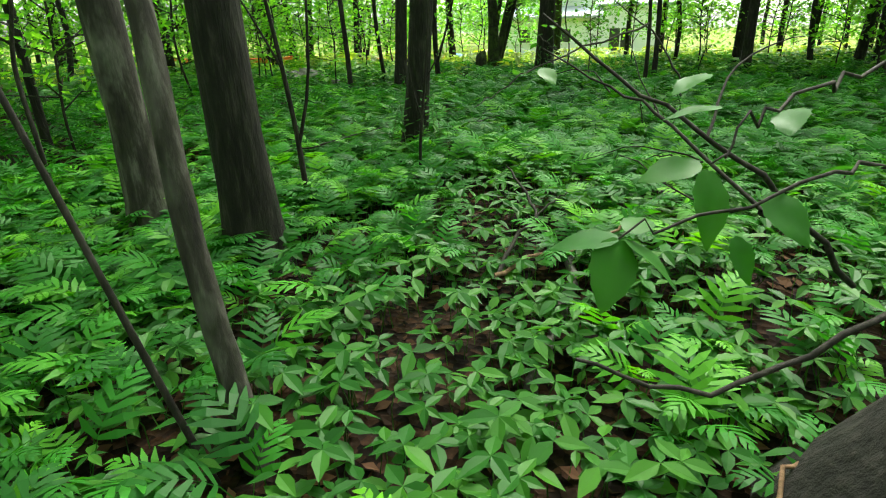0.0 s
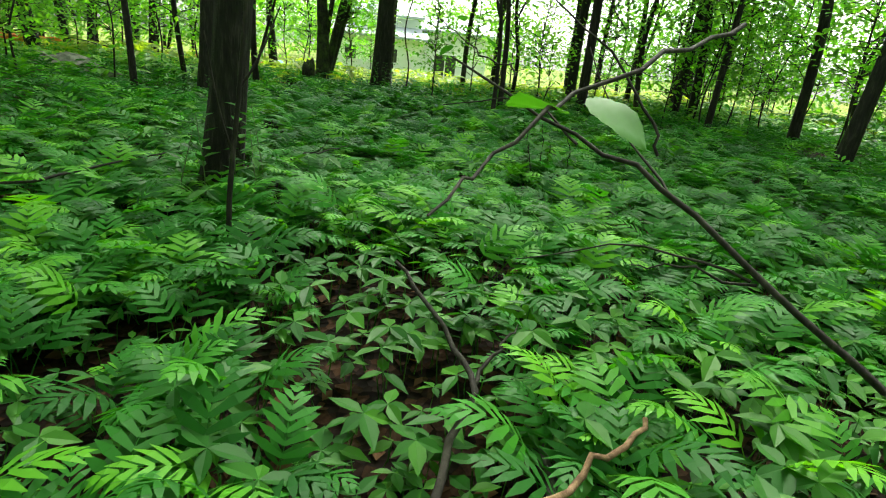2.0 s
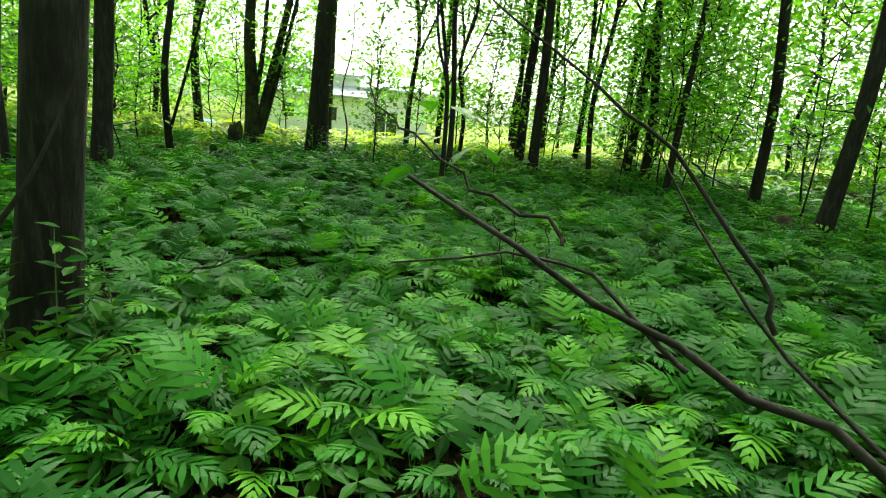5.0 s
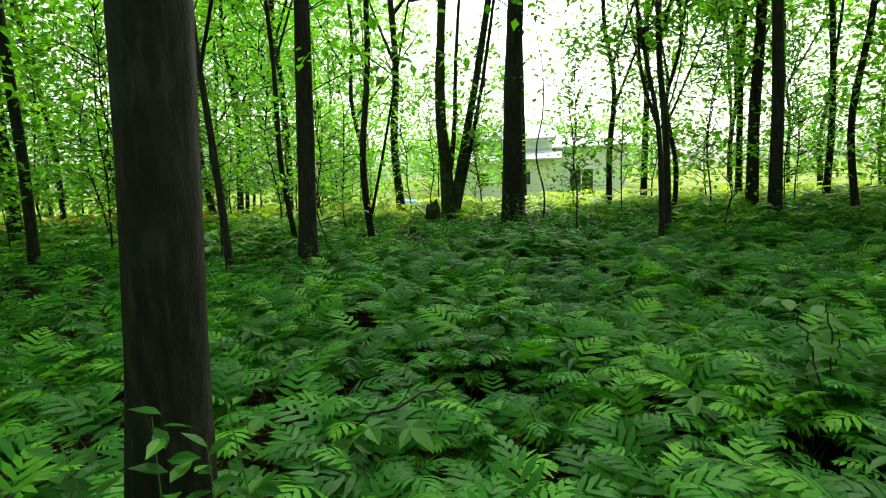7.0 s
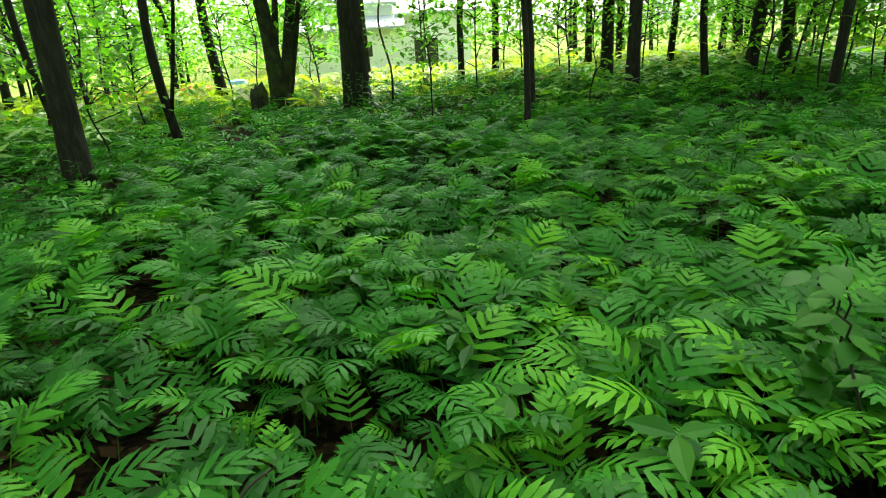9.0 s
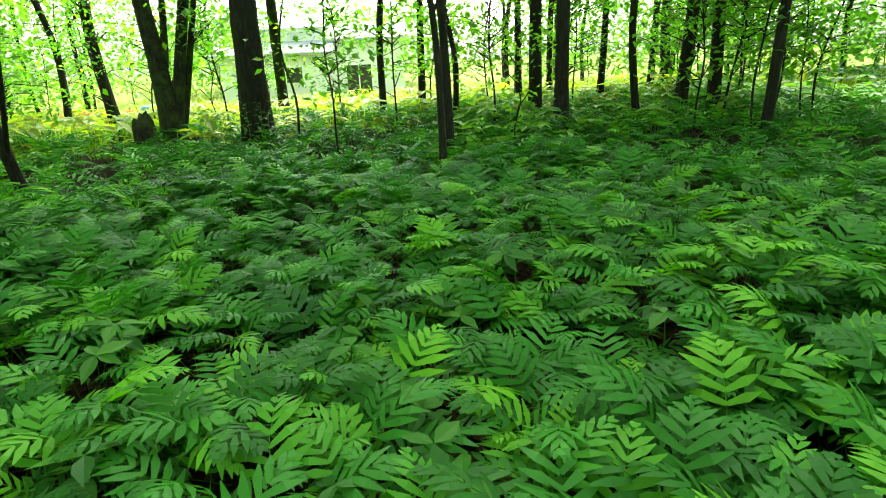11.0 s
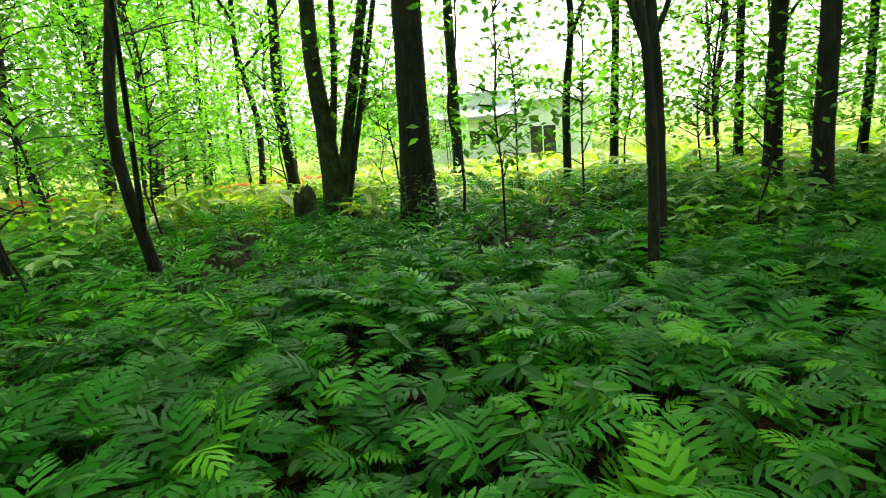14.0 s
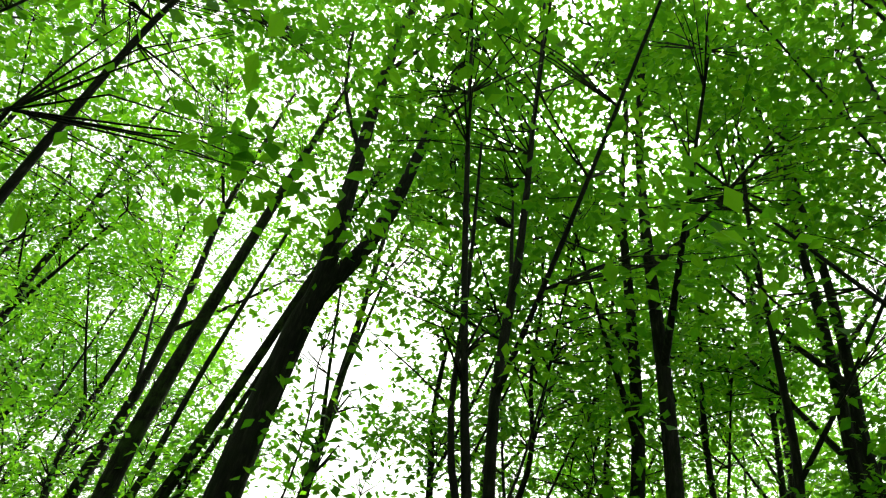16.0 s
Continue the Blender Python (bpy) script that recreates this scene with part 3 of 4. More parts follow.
# leaning stems at the start of the walk
tree("leaning_tree", foot(-0.86, -2.62), [(0, 0, 0), (-0.07, 0.04, 0.45), (-0.13, 0.07, 0.9), (-0.19, 0.16, 1.5), (-0.3, 0.3, 2.4), (-0.5, 0.6, 4.5)], 0.05, 0.03, "leaning pale mottled young trunk", BARK_PALE,
     (), crown_points((-0.6, 0.7, 4.6), (0.9, 0.9, 0.8), 16, g), leaves=10, leaf=0.1, spread=0.25, sides=12, flare=1.15, seed=73)
tree("leaning_sapling", foot(-0.97, -2.7), [(0, 0, 0), (-0.1, 0, 0.35), (-0.22, 0.0, 0.8), (-0.4, 0.04, 1.35), (-0.7, 0.1, 2.2)], 0.014, 0.008, "thin dark leaning dead stem", TWIG, (), (), sides=7, flare=1.1, category="sapling", seed=74)
tall("mossy_tree", 1.05, -2.85, 0.22, (0.55, -0.1), 12, "thick dark trunk leaning beside the path", 75, BARK, sprays_n=70, flare=1.7)


# ---- fallen and leaning branches ----
def branch(name, points, r0, r1, label, seed, twigs=(), mat=None, leaves=()):
    """A branch with thinner twigs; points in the world."""
    p = np.asarray(points, float)
    root = thing(name, tuple(p[0]), label, "branch")
    ln = bent(p - p[0], 16)
    g = np.random.default_rng(seed)
    ln[1:-1] += g.normal(size=(14, 3)) * 0.012
    part("stem", mesh_from("stem", *tube(ln, np.linspace(r0, r1, len(ln)), 7, 0.06, seed), mat or TWIG, True), root)
    for pts in twigs:
        t = bent(np.asarray(pts, float) - p[0], 9)
        t[1:] += g.normal(size=(8, 3)) * 0.008
        part("twig", mesh_from("twig", *tube(t, np.linspace(r1 * 1.3, r1 * 0.4, len(t)), 5, 0.05, seed), mat or TWIG, True), root)
    for (x, y, z), s, yaw, tilt in leaves:
        ob = part("leaf", BIGLEAF, root)
        ob.matrix_basis = Matrix.Translation(Vector((x, y, z)) - Vector(p[0])) @ pose(0, 0, 0, tilt, g.uniform(-20, 20), yaw) @ Matrix.Diagonal((s, s, s, 1))
    return root


def big_leaf():
    """One broad toothed leaf, one metre long before scaling, folded on its midrib."""
    n = 11
    v, q = [], []
    for i in range(n):
        f = i / (n - 1)
        w = 0.31 * math.sin(math.pi * min(1, 0.04 + f * 0.96) ** 0.8) ** 0.9 * (1.06 if i % 2 else 0.96)
        if i == n - 1:
            w = 0.004
        for s in (-1, -0.5, 0, 0.5, 1):
            v.append((s * w, f, -0.16 * f * f + 0.1 * abs(s) * w + 0.012 * math.sin(9 * f + 3 * s)))
    for i in range(n - 1):
        for j in range(4):
            a = i * 5 + j
            q.append((a, a + 1, a + 6, a + 5))
    return mesh_from("leaf", v, q, HERB, True)


BIGLEAF = big_leaf()
branch("leafy_branch", [(0.82, -0.85, 1.45), (0.34, -1.16, 1.31), (0.06, -1.33, 1.2), (-0.11, -1.48, 1.11)], 0.006, 0.002, "thin twig with broad green leaves hanging", 81,
       [], None, [((0.14, -1.31, 1.24), 0.14, 20, 5), ((0.22, -1.24, 1.26), 0.14, 200, -20)])
branch("leafy_branch", [(0.84, -2.73, 1.36), (0.5, -2.96, 1.31), (0.34, -3.08, 1.22)], 0.005, 0.002, "thin twig with large toothed green leaves", 82,
       [], None, [((0.33, -3.09, 1.21), 0.15, 205, -60), ((0.38, -3.13, 1.09), 0.1, 215, -60), ((0.32, -3.08, 1.22), 0.12, 100, -8), ((0.38, -2.99, 1.31), 0.11, 80, -5), ((0.36, -2.95, 1.37), 0.1, 120, -12), ((0.53, -2.96, 1.3), 0.11, 150, -10)])
branch("leaning_branch", [(1.35, -2.1, 0.5), (1.0, -2.15, 0.86), (0.72, -2.09, 1.08), (0.4, -1.9, 1.3), (0.16, -1.75, 1.5)], 0.013, 0.005, "thin dark branch leaning across the path", 83,
       [[(1.0, -2.15, 0.86), (0.8, -2.0, 0.8), (0.5, -1.8, 0.95)], [(0.72, -2.09, 1.08), (0.9, -1.8, 1.3), (1.2, -1.7, 1.4)]])
branch("fallen_branch", [(1.5, -2.45, 0.75), (1.12, -2.56, 0.62), (0.8, -2.65, 0.48), (0.5, -2.66, 0.42), (0.22, -2.57, 0.46)], 0.013, 0.006, "thin curved fallen branch above the plants", 84)
branch("leaning_branch", [(1.43, -1.16, 0.49), (1.47, -1.0, 0.5), (1.12, -0.41, 0.87), (0.8, -0.02, 1.05), (0.41, 0.43, 1.28)], 0.017, 0.005, "long dark dead branch leaning over the ferns", 85,
       [[(1.25, -0.69, 0.67), (0.98, -0.43, 0.7), (0.58, -0.18, 0.54)], [(1.27, -0.7, 0.66), (1.08, -0.53, 0.66), (0.96, -0.39, 0.62)], [(1.08, -0.39, 0.88), (1.04, -0.02, 1.1), (1.0, 0.32, 1.39)], [(0.82, -0.09, 1.01), (0.7, 0.22, 1.14), (0.38, 0.42, 1.07)]])
branch("leaning_branch", [(1.4, 0.19, 0.94), (1.37, 0.3, 1.13), (1.19, 0.53, 1.42), (0.99, 0.73, 1.59), (0.73, 0.98, 1.84)], 0.009, 0.003, "dark dead branch arching over the path", 86,
       [[(1.26, 0.46, 1.36), (1.37, 0.45, 1.31), (1.5, 0.46, 1.28)]])
branch("leaning_branch", [(0.523, -0.070, 1.244), (0.503, -0.035, 1.264), (0.433, 0.080, 1.319), (0.358, 0.195, 1.378), (0.293, 0.310, 1.433), (0.283, 0.415, 1.523)], 0.004, 0.0015, "dark thin branch rising out of the ferns", 87,
       [[(0.413, 0.105, 1.333), (0.373, 0.240, 1.349), (0.353, 0.300, 1.358)]], None,
       [((0.383, 0.220, 1.389), 0.07, 70, -10), ((0.378, 0.260, 1.449), 0.07, -30, -5), ((0.468, 0.165, 1.378), 0.08, -60, -20), ((0.448, 0.170, 1.373), 0.07, 100, -30), ((0.333, 0.165, 1.329), 0.07, 40, -30), ((0.433, 0.245, 1.444), 0.06, 200, -10)])
branch("leafy_branch", [(1.9, 2.6, 0.1), (1.8, 2.7, 0.6), (1.7, 2.75, 0.8)], 0.006, 0.002, "leafy shoot with broad bright leaves", 88,
       [], None, [((1.7, 2.78, 0.8), 0.09, 90, -10), ((1.72, 2.75, 0.8), 0.09, 160, -12), ((1.72, 2.75, 0.78), 0.09, 220, -15), ((1.75, 2.72, 0.74), 0.09, 20, -10), ((1.75, 2.72, 0.76), 0.09, -60, -10), ((1.8, 2.7, 0.6), 0.09, 130, -20), ((1.8, 2.7, 0.62), 0.09, 200, -20), ((1.82, 2.68, 0.6), 0.09, 270, -15), ((1.85, 2.65, 0.5), 0.09, 60, -15)])
branch("leafy_branch", [(0.9, -3.05, 1.15), (0.62, -3.12, 1.22), (0.36, -3.2, 1.18), (0.14, -3.24, 1.13)], 0.005, 0.002, "low twig with a fan of broad toothed leaves", 95,
       [], None, [((0.14, -3.24, 1.13), 0.13, 175, -45), ((0.14, -3.24, 1.13), 0.12, 80, -5), ((0.15, -3.24, 1.13), 0.11, 240, -25), ((0.16, -3.24, 1.14), 0.09, 330, 10), ((0.4, -3.18, 1.19), 0.11, 200, -35), ((0.62, -3.12, 1.22), 0.11, 30, -10)])
for k, (x, y, h) in enumerate([(2.02, 2.9, 0.72), (2.2, 3.1, 0.6), (1.86, 2.82, 0.55), (2.3, 2.86, 0.66)]):
    leafy = [((x + 0.05 * math.cos(2.4 * j), y + 0.05 * math.sin(2.4 * j), h * (0.55 + 0.05 * j)), 0.15 - 0.006 * j, 137 * j + 50 * k, -14) for j in range(10)]
    branch("leafy_shrub", [(x, y, 0.02), (x + 0.02, y, h * 0.6), (x, y + 0.02, h * 1.02)], 0.006, 0.003, "bright leafy shrub with broad smooth leaves among ferns", 96 + k, (), None, leafy)
branch("fallen_log", [(0.12, -2.2, 0.05), (0.23, -1.9, 0.1), (0.36, -1.5, 0.12), (0.46, -1.15, 0.14), (0.5, -0.8, 0.16)], 0.035, 0.025, "short rotten grey log among the plants", 89, (), BARK_PALE)
branch("fallen_stick", [(0.0, -1.35, 0.2), (0.25, -1.18, 0.24), (0.55, -1.05, 0.28), (0.75, -0.95, 0.34)], 0.014, 0.008, "broken orange-brown stick on the plants", 90, (), DEADWOOD)
branch("fallen_stick", [(0.0, -1.25, 0.12), (0.15, -0.95, 0.28), (0.28, -0.72, 0.32), (0.22, -0.45, 0.4), (0.12, -0.1, 0.5)], 0.014, 0.007, "dark crooked stick in the plants", 91,
       [[(0.28, -0.72, 0.32), (0.4, -0.6, 0.38), (0.5, -0.5, 0.42)]])
branch("fallen_stick", [(0.55, -3.1, 0.08), (0.75, -2.85, 0.14), (1.0, -2.6, 0.2)], 0.012, 0.006, "dry brown stick on the forest floor", 92, (), DEADWOOD)
branch("fallen_branch", [(-2.6, 1.6, 0.2), (-1.9, 1.75, 0.28), (-1.2, 2.6, 0.35)], 0.014, 0.005, "thin dark fallen branch in the ferns", 93)
branch("fallen_branch", [(-0.55, 2.6, 0.22), (-0.15, 2.75, 0.35), (0.2, 3.0, 0.4)], 0.01, 0.004, "thin dark twig above the ferns", 94, [[(-0.15, 2.75, 0.35), (-0.05, 2.7, 0.42), (0.02, 2.72, 0.52)]])


# ---- stones ----
def boulder(x, y, size, label, seed):
    g = np.random.default_rng(seed)
    n, m = 18, 11
    v = []
    ph = g.uniform(0, 6, 6)
    for i in range(m):
        a = math.pi * i / (m - 1)
        for j in range(n):
            b = 2 * math.pi * j / n
            d = np.array([math.sin(a) * math.cos(b), math.sin(a) * math.sin(b), math.cos(a)])
            k = 1 + 0.14 * math.sin(3 * d[0] + ph[0]) + 0.12 * math.sin(4 * d[1] + ph[1]) + 0.08 * math.sin(7 * d[2] + ph[2] + 3 * d[0]) + 0.03 * g.normal() * (0 < i < m - 1)
            v.append(d * k * np.array(size))
    q = [(i * n + j, (i + 1) * n + j, (i + 1) * n + (j + 1) % n, i * n + (j + 1) % n) for i in range(m - 1) for j in range(n)]
    ob = new("boulder", mesh_from("boulder", v, q, ROCK, False))
    ob.matrix_basis = Matrix.Translation((x, y, float(ground_height(x, y)) + size[2] * 0.35)) @ pose(0, 0, 0, 0, 0, seed * 37)
    tagged(ob, label, "boulder")


boulder(-4.3, 10.6, (0.75, 0.5, 0.36), "grey mossy boulder in the undergrowth", 1)
boulder(-3.6, 10.1, (0.35, 0.3, 0.2), "small pale mossy stone", 2)
boulder(-5.2, 11.2, (0.5, 0.45, 0.3), "dark mossy boulder behind another", 3)
boulder(-1.9, -0.9, (0.2, 0.16, 0.11), "small dark stone at the foot of a trunk", 4)


# ---- the pale house beyond the trees ----
def box(x0, x1, y0, y1, z0, z1):
    v = [(x, y, z) for z in (z0, z1) for y in (y0, y1) for x in (x0, x1)]
    return v, [(0, 2, 3, 1), (4, 5, 7, 6), (0, 1, 5, 4), (2, 6, 7, 3), (0, 4, 6, 2), (1, 3, 7, 5)]


def house():
    root = thing("house", (7.4, 38, 0.3), "pale white house with grey roofs beyond the clearing", "house")
    root.matrix_basis = pose(7.0, 38, -1.1, 0, 0, -14)
    part("wall", mesh_from("wall", *box(-5.2, 1.2, 0, 6, 0, 2.7), SIDING), root, "white lower wall")
    part("wall", mesh_from("wall", *box(-3.6, 0.8, 1.4, 6, 2.7, 4.1), SIDING), root, "white upper wall")
    part("wall", mesh_from("wall", *box(1.2, 5.6, 1.2, 6, 0, 3.4), SIDING), root, "white side wing")
    for k in range(12):
        part("siding_board", mesh_from("siding_board", *box(-5.22, 1.22, -0.03, -0.004, 0.04 + k * 0.22, 0.225 + k * 0.22), SIDING), root)

    def roof(x0, x1, y0, y1, z, rise):
        v = [(x0, y0, z), (x1, y0, z), (x1, y1, z + rise), (x0, y1, z + rise), (x0, y0, z + 0.14), (x1, y0, z + 0.14), (x1, y1, z + rise + 0.14), (x0, y1, z + rise + 0.14)]
        return v, [(0, 3, 2, 1), (4, 5, 6, 7), (0, 1, 5, 4), (1, 2, 6, 5), (2, 3, 7, 6), (3, 0, 4, 7)]
    part("roof", mesh_from("roof", *roof(-5.6, 1.5, -0.5, 1.5, 2.72, 0.7), ROOFING), root, "grey lower roof")
    part("roof", mesh_from("roof", *roof(-4.0, 1.1, 1.0, 4.0, 4.12, 1.0), ROOFING), root, "grey upper roof")
    part("roof", mesh_from("roof", *roof(1.0, 6.0, 0.8, 4.0, 3.42, 1.0), ROOFING), root)
    for x, z, w, h in ((-4.2, 1.1, 0.9, 1.0), (-1.6, 1.1, 1.1, 1.0)):
        win = part("window", mesh_from("window", *merged([box(x, x + w, -0.09, -0.035, z, z + 0.07), box(x, x + w, -0.09, -0.035, z + h - 0.07, z + h), box(x, x + 0.07, -0.09, -0.035, z + 0.07, z + h - 0.07), box(x + w - 0.07, x + w, -0.09, -0.035, z + 0.07, z + h - 0.07)]), SIDING), root)
        part("pane", mesh_from("pane", *box(x + 0.07, x + w - 0.07, -0.06, -0.037, z + 0.07, z + h - 0.07), DARKGLASS), win)
    door = part("door", mesh_from("door", *merged([box(1.9, 3.6, 1.1, 1.19, 2.0, 2.1), box(1.9, 2.0, 1.1, 1.19, 0, 2.0), box(3.5, 3.6, 1.1, 1.19, 0, 2.0), box(2.7, 2.78, 1.1, 1.19, 0, 2.0)]), SIDING), root, "white glazed double door")
    part("pane", mesh_from("pane", *box(2.0, 2.7, 1.13, 1.17, 0, 2.0), DARKGLASS), door)
    part("pane", mesh_from("pane", *box(2.78, 3.5, 1.13, 1.17, 0, 2.0), DARKGLASS), door)
    return root


house()


def netting(points, h, label):
    """A low run of orange safety netting on stakes."""
    root = thing("safety_fence", (points[0][0], points[0][1], -0.045 * (points[0][1] - 14)), label, "fence")
    o = np.array([points[0][0], points[0][1], -0.045 * (points[0][1] - 14)])
    ln = bent([(x, y, -0.045 * (y - 14)) for x, y in points], 40) - o
    for k in range(7):
        z = 0.08 + (h - 0.1) * k / 6
        sag = 0.03 * np.sin(np.arange(40) * 1.1)[:, None] * np.array([[0, 0, 1]])
        part("net_strand", mesh_from("net_strand", *tube(ln + (0, 0, z) + sag, np.full(40, 0.045), 4), NETTING), root)
    for p in ln[::6]:
        part("stake", mesh_from("stake", *tube([p, p + (0.02, 0, h * 0.6), p + (0, 0, h + 0.12)], [0.025, 0.024, 0.02], 6), DEADWOOD), root)


netting([(-13.5, 17.0), (-10.5, 19.0), (-7.5, 20.5)], 0.6, "orange plastic safety netting on wooden stakes")
netting([(-5.6, 23.5), (-3.5, 25.5), (-1.5, 27)], 0.45, "orange plastic netting at the edge of the grass")

tarp = thing("tarp", (-1.2, 30, -0.7), "small blue tarp heap in the far grass", "tarp")
part("tarp_sheet", mesh_from("tarp_sheet", *tube([(-0.6, 0, 0.02), (-0.3, 0.05, 0.25), (0.2, 0, 0.3), (0.6, 0, 0.05)], [0.1, 0.3, 0.28, 0.08], 9, 0.1, 5), BLUE), tarp)

# ---- the wood all round ----
WALKED = np.array([(-0.1, -4.2), (-0.3, -2.7), (-0.2, -1.4), (0.1, -0.4), (0.2, 0.5), (0.4, 1.5), (0.9, 2.4), (1.8, 3.7), (1.9, 4.7), (2.3, 5.2)])


def off_path(x, y):
    return np.sqrt(((WALKED - (x, y)) ** 2).sum(1)).min()


def wood():
    g = np.random.default_rng(99)
    kinds = []
    for k in range(5):
        r = [0.11, 0.085, 0.14, 0.06, 0.1][k]
        t = tall("tree", -30 - 3 * k, -40, r, (g.normal() * 0.02, g.normal() * 0.02), 12 + 0.7 * k, "slim dark woodland tree with a high leafy crown", 200 + k, forks=2, low=10, sprays_n=120, sides=8, bend=0.1, twigs=False)
        t["group"] = "woodland trees"
        kinds.append(t)
    kids = []
    for k in range(4):
        s = sapling(-30 - 3 * k, -44, 4.5 + 0.7 * k, "thin leafy understorey sapling", 220 + k, 0.022, 64, 0.2, 1.3, 0.125, "understorey saplings")
        kids.append(s)
    placed = []
    tries = 0
    while len(placed) < 105 and tries < 6000:
        tries += 1
        a, d = g.uniform(0, 2 * math.pi), 34 * math.sqrt(g.uniform(0.03, 1))
        x, y = 1.5 + d * math.cos(a), 4 + d * math.sin(a)
        inside = -5.2 < x < 8.2 and -6 < y < 16.5
        glade = -6 + 0.1 * y < x < 16 and y > 16 and g.uniform() > 0.05
        if inside or glade or off_path(x, y) < 3 or (y < -7 and g.uniform() > 0.25) or any((x - p) ** 2 + (y - q) ** 2 < 1.4 for p, q in placed):
            continue
        placed.append((x, y))
        s = g.uniform(0.8, 1.2)
        copy_thing(kinds[len(placed) % 5], Matrix.Translation(foot(x, y)) @ pose(0, 0, 0, g.normal() * 2, g.normal() * 2, g.uniform(0, 360)) @ Matrix.Diagonal((s, s, s, 1)))
    count, tries = 0, 0
    while count < 190 and tries < 6000:
        tries += 1
        a, d = g.uniform(0, 2 * math.pi), 26 * math.sqrt(g.uniform(0.06, 1))
        x, y = 1.5 + d * math.cos(a), 4 + d * math.sin(a)
        inside = -5.0 < x < 8.4 and -6 < y < 15.5
        glade = -4 + 0.1 * y < x < 15 and y > 15
        if inside or off_path(x, y) < 3 or (y < -6 and g.uniform() > 0.2) or (glade and g.uniform() > 0.1):
            continue
        count += 1
        s = g.uniform(0.7, 1.25)
        copy_thing(kids[count % 4], Matrix.Translation(foot(x, y)) @ pose(0, 0, 0, g.normal() * 3, g.normal() * 3, g.uniform(0, 360)) @ Matrix.Diagonal((s, s, s, 1)))


wood()


def far_wood():
    """Dense green edge of the wood beyond what can be told apart."""
    g = np.random.default_rng(5)
    n = 10500
    a = g.uniform(0, 2 * np.pi, n)
    d = 24 + 24 * g.uniform(0, 1, n)
    x, y = 2 + d * np.cos(a), 6 + d * np.sin(a)
    z = g.uniform(0.0, 1, n) ** 1.2 * 15 + 0.3
    gap = (x > -3) & (x < 20) & (y > 20)
    z = np.where(gap, g.uniform(0, 1, n) * 4.5 + 0.6, z)
    y = np.where(gap, y + 20, y)
    c = np.stack([x, y, z], -1)
    v, q = sprays(c, 1.0, 12, 0.46, g, 0.7)
    tagged(new("far_woods", mesh_from("far_woods", v, q, FARLEAF)), "hazy green mass of distant woodland leaves", "woods", kind="stuff")


far_wood()

# ---- plants on the forest floor ----
FRONDS = [mesh_from("frond", *frond(7, True, 300 + k), FERN) for k in range(6)]
COARSE = [frond(6, False, 320 + k) for k in range(4)]
FINE = [frond(7, True, 300 + k) for k in range(6)]


def near_ferns():
    """Single ferns, each with its own fronds, along the middle of the walk."""
    g = np.random.default_rng(17)
    spots = []
    kinds = []
    for k in range(7):
        root = thing("fern", (0, -60 - k, 0), "green fern with deeply lobed arching fronds", "fern", "ferns of the fern bed")
        m = int(g.integers(4, 7))
        for i in range(m):
            f = part("frond", FRONDS[int(g.integers(0, 6))], root)
            f.matrix_basis = pose(g.normal() * 0.02, g.normal() * 0.02, 0, g.normal() * 8, g.normal() * 8, i * 360 / m + g.uniform(-30, 30)) @ Matrix.Diagonal((1, 1, 1, 1)).to_4x4()
        kinds.append(root)
    tries = 0
    while len(spots) < 300 and tries < 9000:
        tries += 1
        x, y = g.uniform(-1.8, 4.8), g.uniform(0.8, 8.6)
        d = off_path(x, y)
        if d < 0.25 or d > 3.2 or any((x - p) ** 2 + (y - q) ** 2 < 0.045 for p, q in spots):
            continue
        spots.append((x, y))
        s = g.uniform(0.65, 1.0)
        m = Matrix.Translation((x, y, float(ground_height(x, y)) - 0.01)) @ pose(0, 0, 0, g.normal() * 5, g.normal() * 5, g.uniform(0, 360)) @ Matrix.Diagonal((s, s, s, 1))
        if len(spots) <= 7:
            kinds[len(spots) - 1].matrix_basis = m
        else:
            copy_thing(kinds[len(spots) % 7], m)
    return np.array(spots)


NEAR = near_ferns()


def carpet(name, label, spots, templates, mat, per, size, tilt=0.12, lift=0.0):
    """Many plants as one sheet of growth: per pieces round each spot."""
    g = np.random.default_rng(len(spots))
    pieces, tones = [], []
    which = g.integers(0, len(templates), (len(spots), per))
    for k, t in enumerate(templates):
        i, j = np.nonzero(which == k)
        if not len(i):
            continue
        yaw = j * 2 * np.pi / per + g.uniform(-0.6, 0.6, len(i)) + (i * 2.4)
        mats = spin(yaw, g.normal(0, tilt, len(i)), g.normal(0, tilt, len(i)))
        p = spots[i] + g.normal(size=(len(i), 2)) * 0.03
        z = ground_height(p[:, 0], p[:, 1]) + lift - 0.045 * np.clip(p[:, 1] - 14, 0, 26)
        pieces.append(scatter(t, mats, size * g.uniform(0.7, 1.25, len(i)), np.column_stack([p, z])))
        tones.append(np.repeat(g.uniform(0.01, 1, len(i)) ** 1.25, len(t[0])))
    me = mesh_from(name, *merged(pieces), mat)
    me.attributes.new("tone", "FLOAT", "POINT").data.foreach_set("value", np.concatenate(tones).astype(np.float32))
    tagged(new(name, me), label, "undergrowth", kind="stuff")


def spots_in(n, x0, x1, y0, y1, keep, seed):
    g = np.random.default_rng(seed)
    p = np.column_stack([g.uniform(x0, x1, n), g.uniform(y0, y1, n)])
    return p[keep(p[:, 0], p[:, 1], g)]


def path_gap(x, y):
    return np.sqrt((np.stack([x, y], -1)[:, None] - WALKED[None]) ** 2 @ np.ones(2)).min(1)


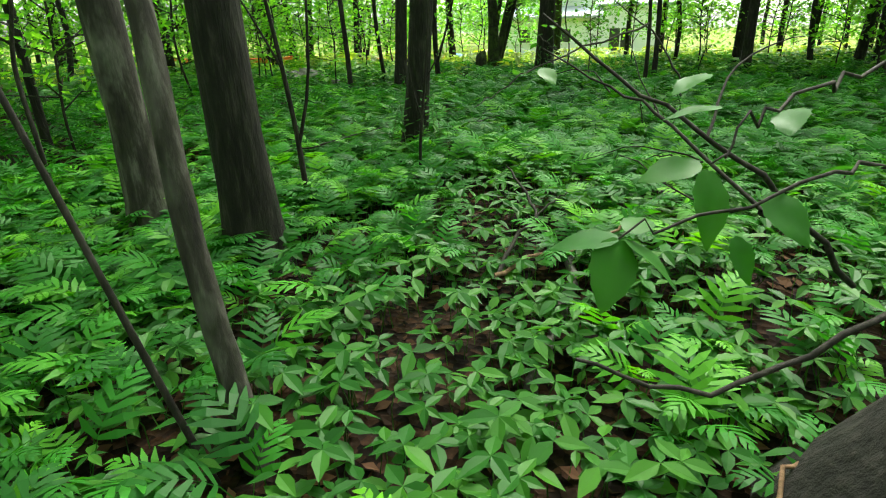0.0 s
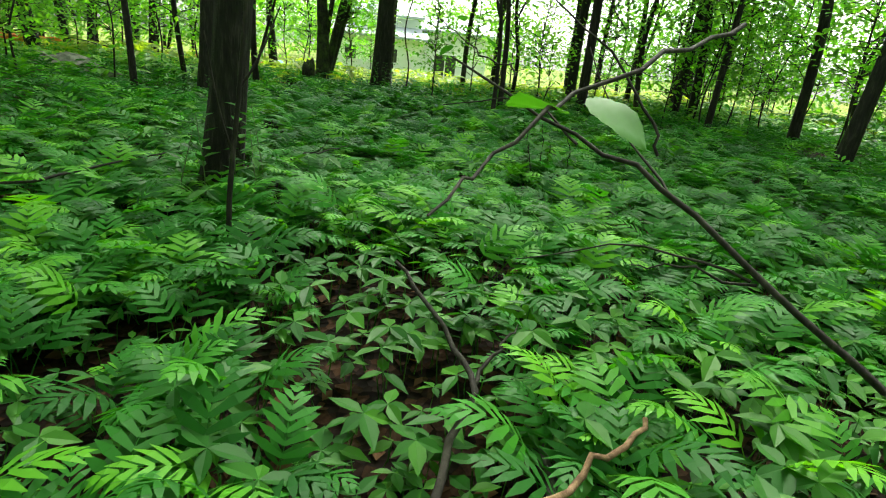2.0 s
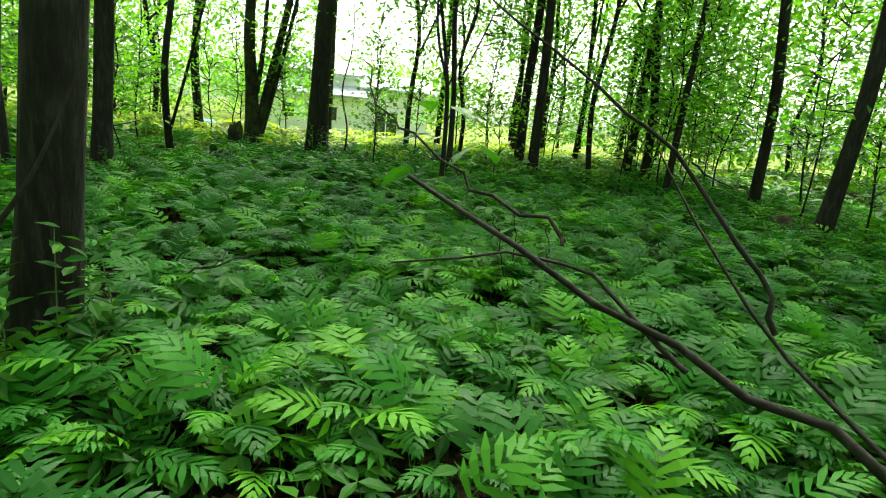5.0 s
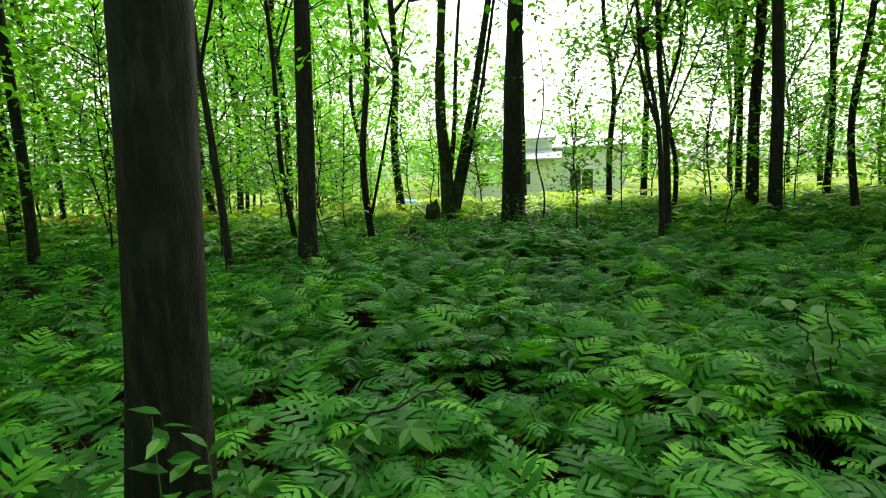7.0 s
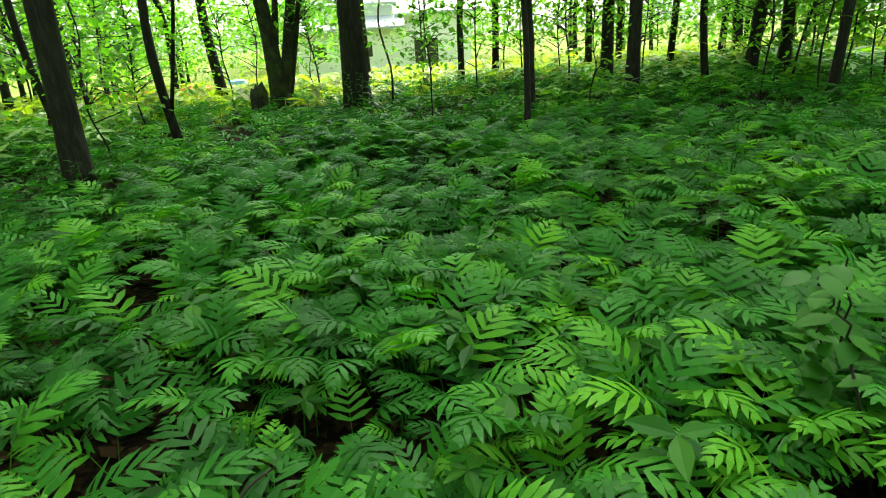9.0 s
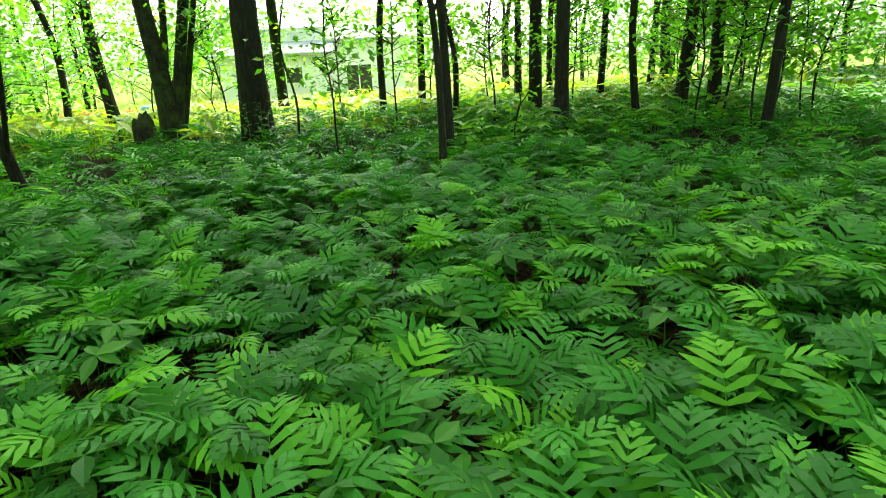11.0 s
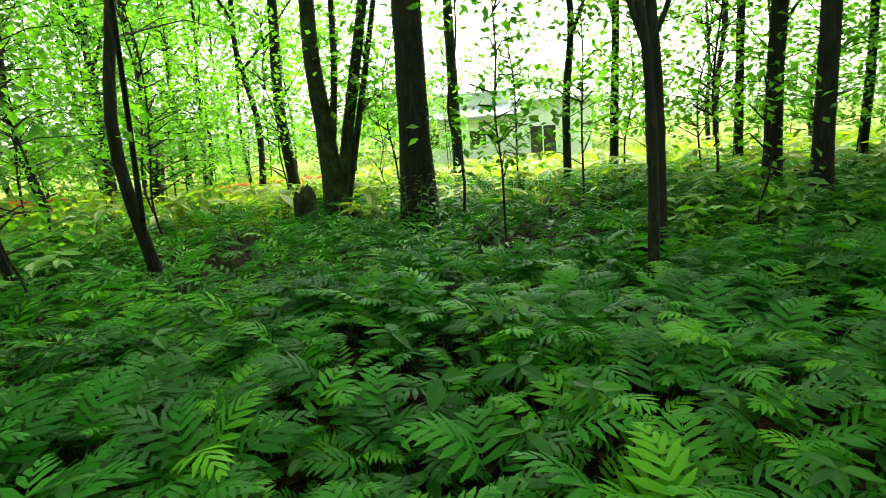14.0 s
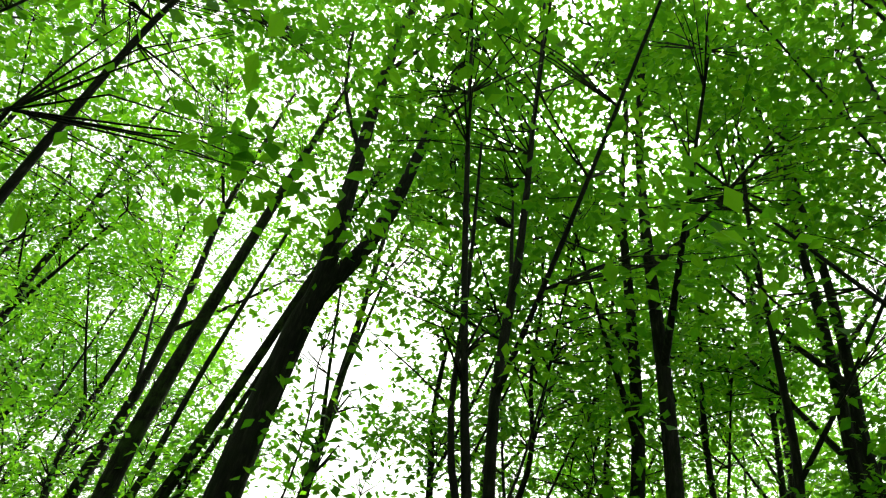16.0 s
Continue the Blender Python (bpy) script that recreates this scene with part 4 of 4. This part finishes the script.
fern_near = spots_in(2000, -4, 7, 0.3, 9.5, lambda x, y, g: (path_gap(x, y) < 4.2) & (g.uniform(size=len(x)) < 0.75), 41)
carpet("fern_bed", "dense bed of green lobed ferns", fern_near, FINE, FERN, 4, 0.85)
fern_far = spots_in(7800, -10, 13, -1.5, 17, lambda x, y, g: (path_gap(x, y) > 3.6) & (g.uniform(size=len(x)) < 0.5), 42)
carpet("far_fern_bed", "spreading bed of ferns under the trees", fern_far, COARSE, FERN, 3, 1.0)
fern_side = spots_in(2600, -6, 6, -4.5, 1.0, lambda x, y, g: (path_gap(x, y) > 0.5) & (g.uniform(size=len(x)) < 0.12 + 0.25 * (y > -1.2) + 0.3 * (x < -1.2)), 43)
carpet("scattered_ferns", "scattered ferns among low herbs", fern_side, FINE, FERN, 4, 0.75)


def herb(leaves, seed):
    """A low herb: a stalk with a whorl of pointed leaves."""
    g = np.random.default_rng(seed)
    h = g.uniform(0.13, 0.24)
    pieces = [tube([(0, 0, 0), (0.01, 0.01, h * 0.6), (0.0, 0, h)], [0.003, 0.0025, 0.002], 3)]
    for k in range(leaves):
        m = spin(np.array([k * 2 * math.pi / leaves + g.uniform(-0.3, 0.3)]), np.array([g.uniform(-0.35, 0.05)]), np.array([g.normal() * 0.2]))
        pieces.append(scatter(OVATE, m, [g.uniform(0.085, 0.13)], [(0, 0, h)]))
    return merged(pieces)


HERBS = [herb(n, 400 + k) for k, n in enumerate((3, 3, 4, 5, 3, 5))]
herb_spots = spots_in(7600, -4.5, 5, -5.2, 1.6, lambda x, y, g: g.uniform(size=len(x)) < np.clip(0.8 - 0.3 * (y + 0.4), 0.15, 0.8) * np.where(np.hypot(x + 1.5, y + 0.9) < 0.8, 0.25, 1), 44)
carpet("low_herbs", "low three-leaved herbs over brown leaf litter", herb_spots, HERBS, HERB, 1, 1.0)
wide = spots_in(5500, -24, 26, -8, 16, lambda x, y, g: ((x < -8) | (x > 11) | (y < -4)) & (path_gap(x, y) > 3), 48)
carpet("outer_weeds", "leafy low growth under the outer trees", wide, HERBS[:3], HERB, 1, 2.6)
herb_mid = spots_in(2600, -4, 7, 1, 13, lambda x, y, g: g.uniform(size=len(x)) < 0.4, 45)
carpet("mixed_herbs", "small leafy herbs between the ferns", herb_mid, HERBS, HERB, 1, 1.25, lift=0.06)
tuft = spots_in(22000, -22, 26, 13, 46, lambda x, y, g: g.uniform(size=len(x)) < np.clip(1.3 - 0.03 * y, 0.2, 1), 46)
carpet("meadow_grass", "bright yellow-green meadow grass", tuft, [BLADE], GRASS, 3, 0.45, 0.35)
shrub = spots_in(1600, -12, 14, 12.5, 24, lambda x, y, g: g.uniform(size=len(x)) < 0.5, 47)
# brighter leaf colour on these weeds stands in for light from the clearing
glow_edge = spots_in(1500, -9, 15, 9.5, 14.5, lambda x, y, g: ((x > 4) | (x < -2)) & (g.uniform(size=len(x)) < 0.6), 49)
carpet("bright_weeds", "leafy weeds under the edge trees, coloured bright as if lit from the clearing", glow_edge, HERBS, FARLEAF, 2, 2.0)
carpet("edge_weeds", "leafy weeds at the edge of the grass", shrub, HERBS, GRASS, 2, 2.6)


def tall_weed(x, y, h, label, seed):
    """An upright leafy weed: a stalk with narrow leaves up it."""
    g = np.random.default_rng(seed)
    root = thing("tall_weed", foot(x, y), label, "plant", "tall weeds by the trunks")
    part("stalk", mesh_from("stalk", *tube([(0, 0, 0), (g.normal() * 0.03, g.normal() * 0.03, h * 0.5), (g.normal() * 0.06, g.normal() * 0.06, h)], [0.005, 0.004, 0.002], 4), STALK), root)
    n = 20
    z = np.linspace(0.25, 1, n) * h
    m = spin(np.arange(n) * 2.4, g.normal(0.2, 0.3, n), g.normal(0, 0.2, n))
    part("foliage", mesh_from("foliage", *scatter(OVATE, m, np.linspace(0.15, 0.09, n), np.column_stack([z * 0, z * 0, z])), HERB), root)


gw = np.random.default_rng(61)
for k, (x, y) in enumerate([(-0.55, 1.85), (-0.62, 1.75), (-0.85, 1.78), (-0.5, 2.05), (-1.0, 1.85), (1.55, 11.6), (1.75, 11.5), (1.95, 11.55), (2.1, 11.7), (1.4, 11.8), (2.3, 11.9), (1.85, 11.3), (1.2, 12.2), (0.9, 12.6), (0.3, 12.6), (2.55, 12.2), (-1.6, 7.8), (-1.9, 7.7)]):
    tall_weed(x, y, gw.uniform(0.55, 0.95), "upright leafy weed at the foot of a trunk", 500 + k)


def litter():
    """Dead leaves lying on the floor where the plants are thin."""
    g = np.random.default_rng(3)
    n = 5000
    p = np.column_stack([g.uniform(-4, 4, n), g.uniform(-5, 6, n)])
    m = spin(g.uniform(0, 6.3, n), g.normal(0, 0.3, n), g.normal(0, 0.3, n))
    z = ground_height(p[:, 0], p[:, 1]) + 0.012
    tagged(new("dead_leaves", mesh_from("dead_leaves", *scatter(LEAF, m, g.uniform(0.05, 0.11, n), np.column_stack([p, z])), LITTER)), "brown dead leaves on the forest floor", "leaf litter", kind="stuff")


LITTER = leaf_material("dead_leaf", (0.01, 0.006, 0.004), (0.035, 0.018, 0.01), (0.1, 0.052, 0.028), glow=0.1, rough=0.8, spec=0.08)
litter()
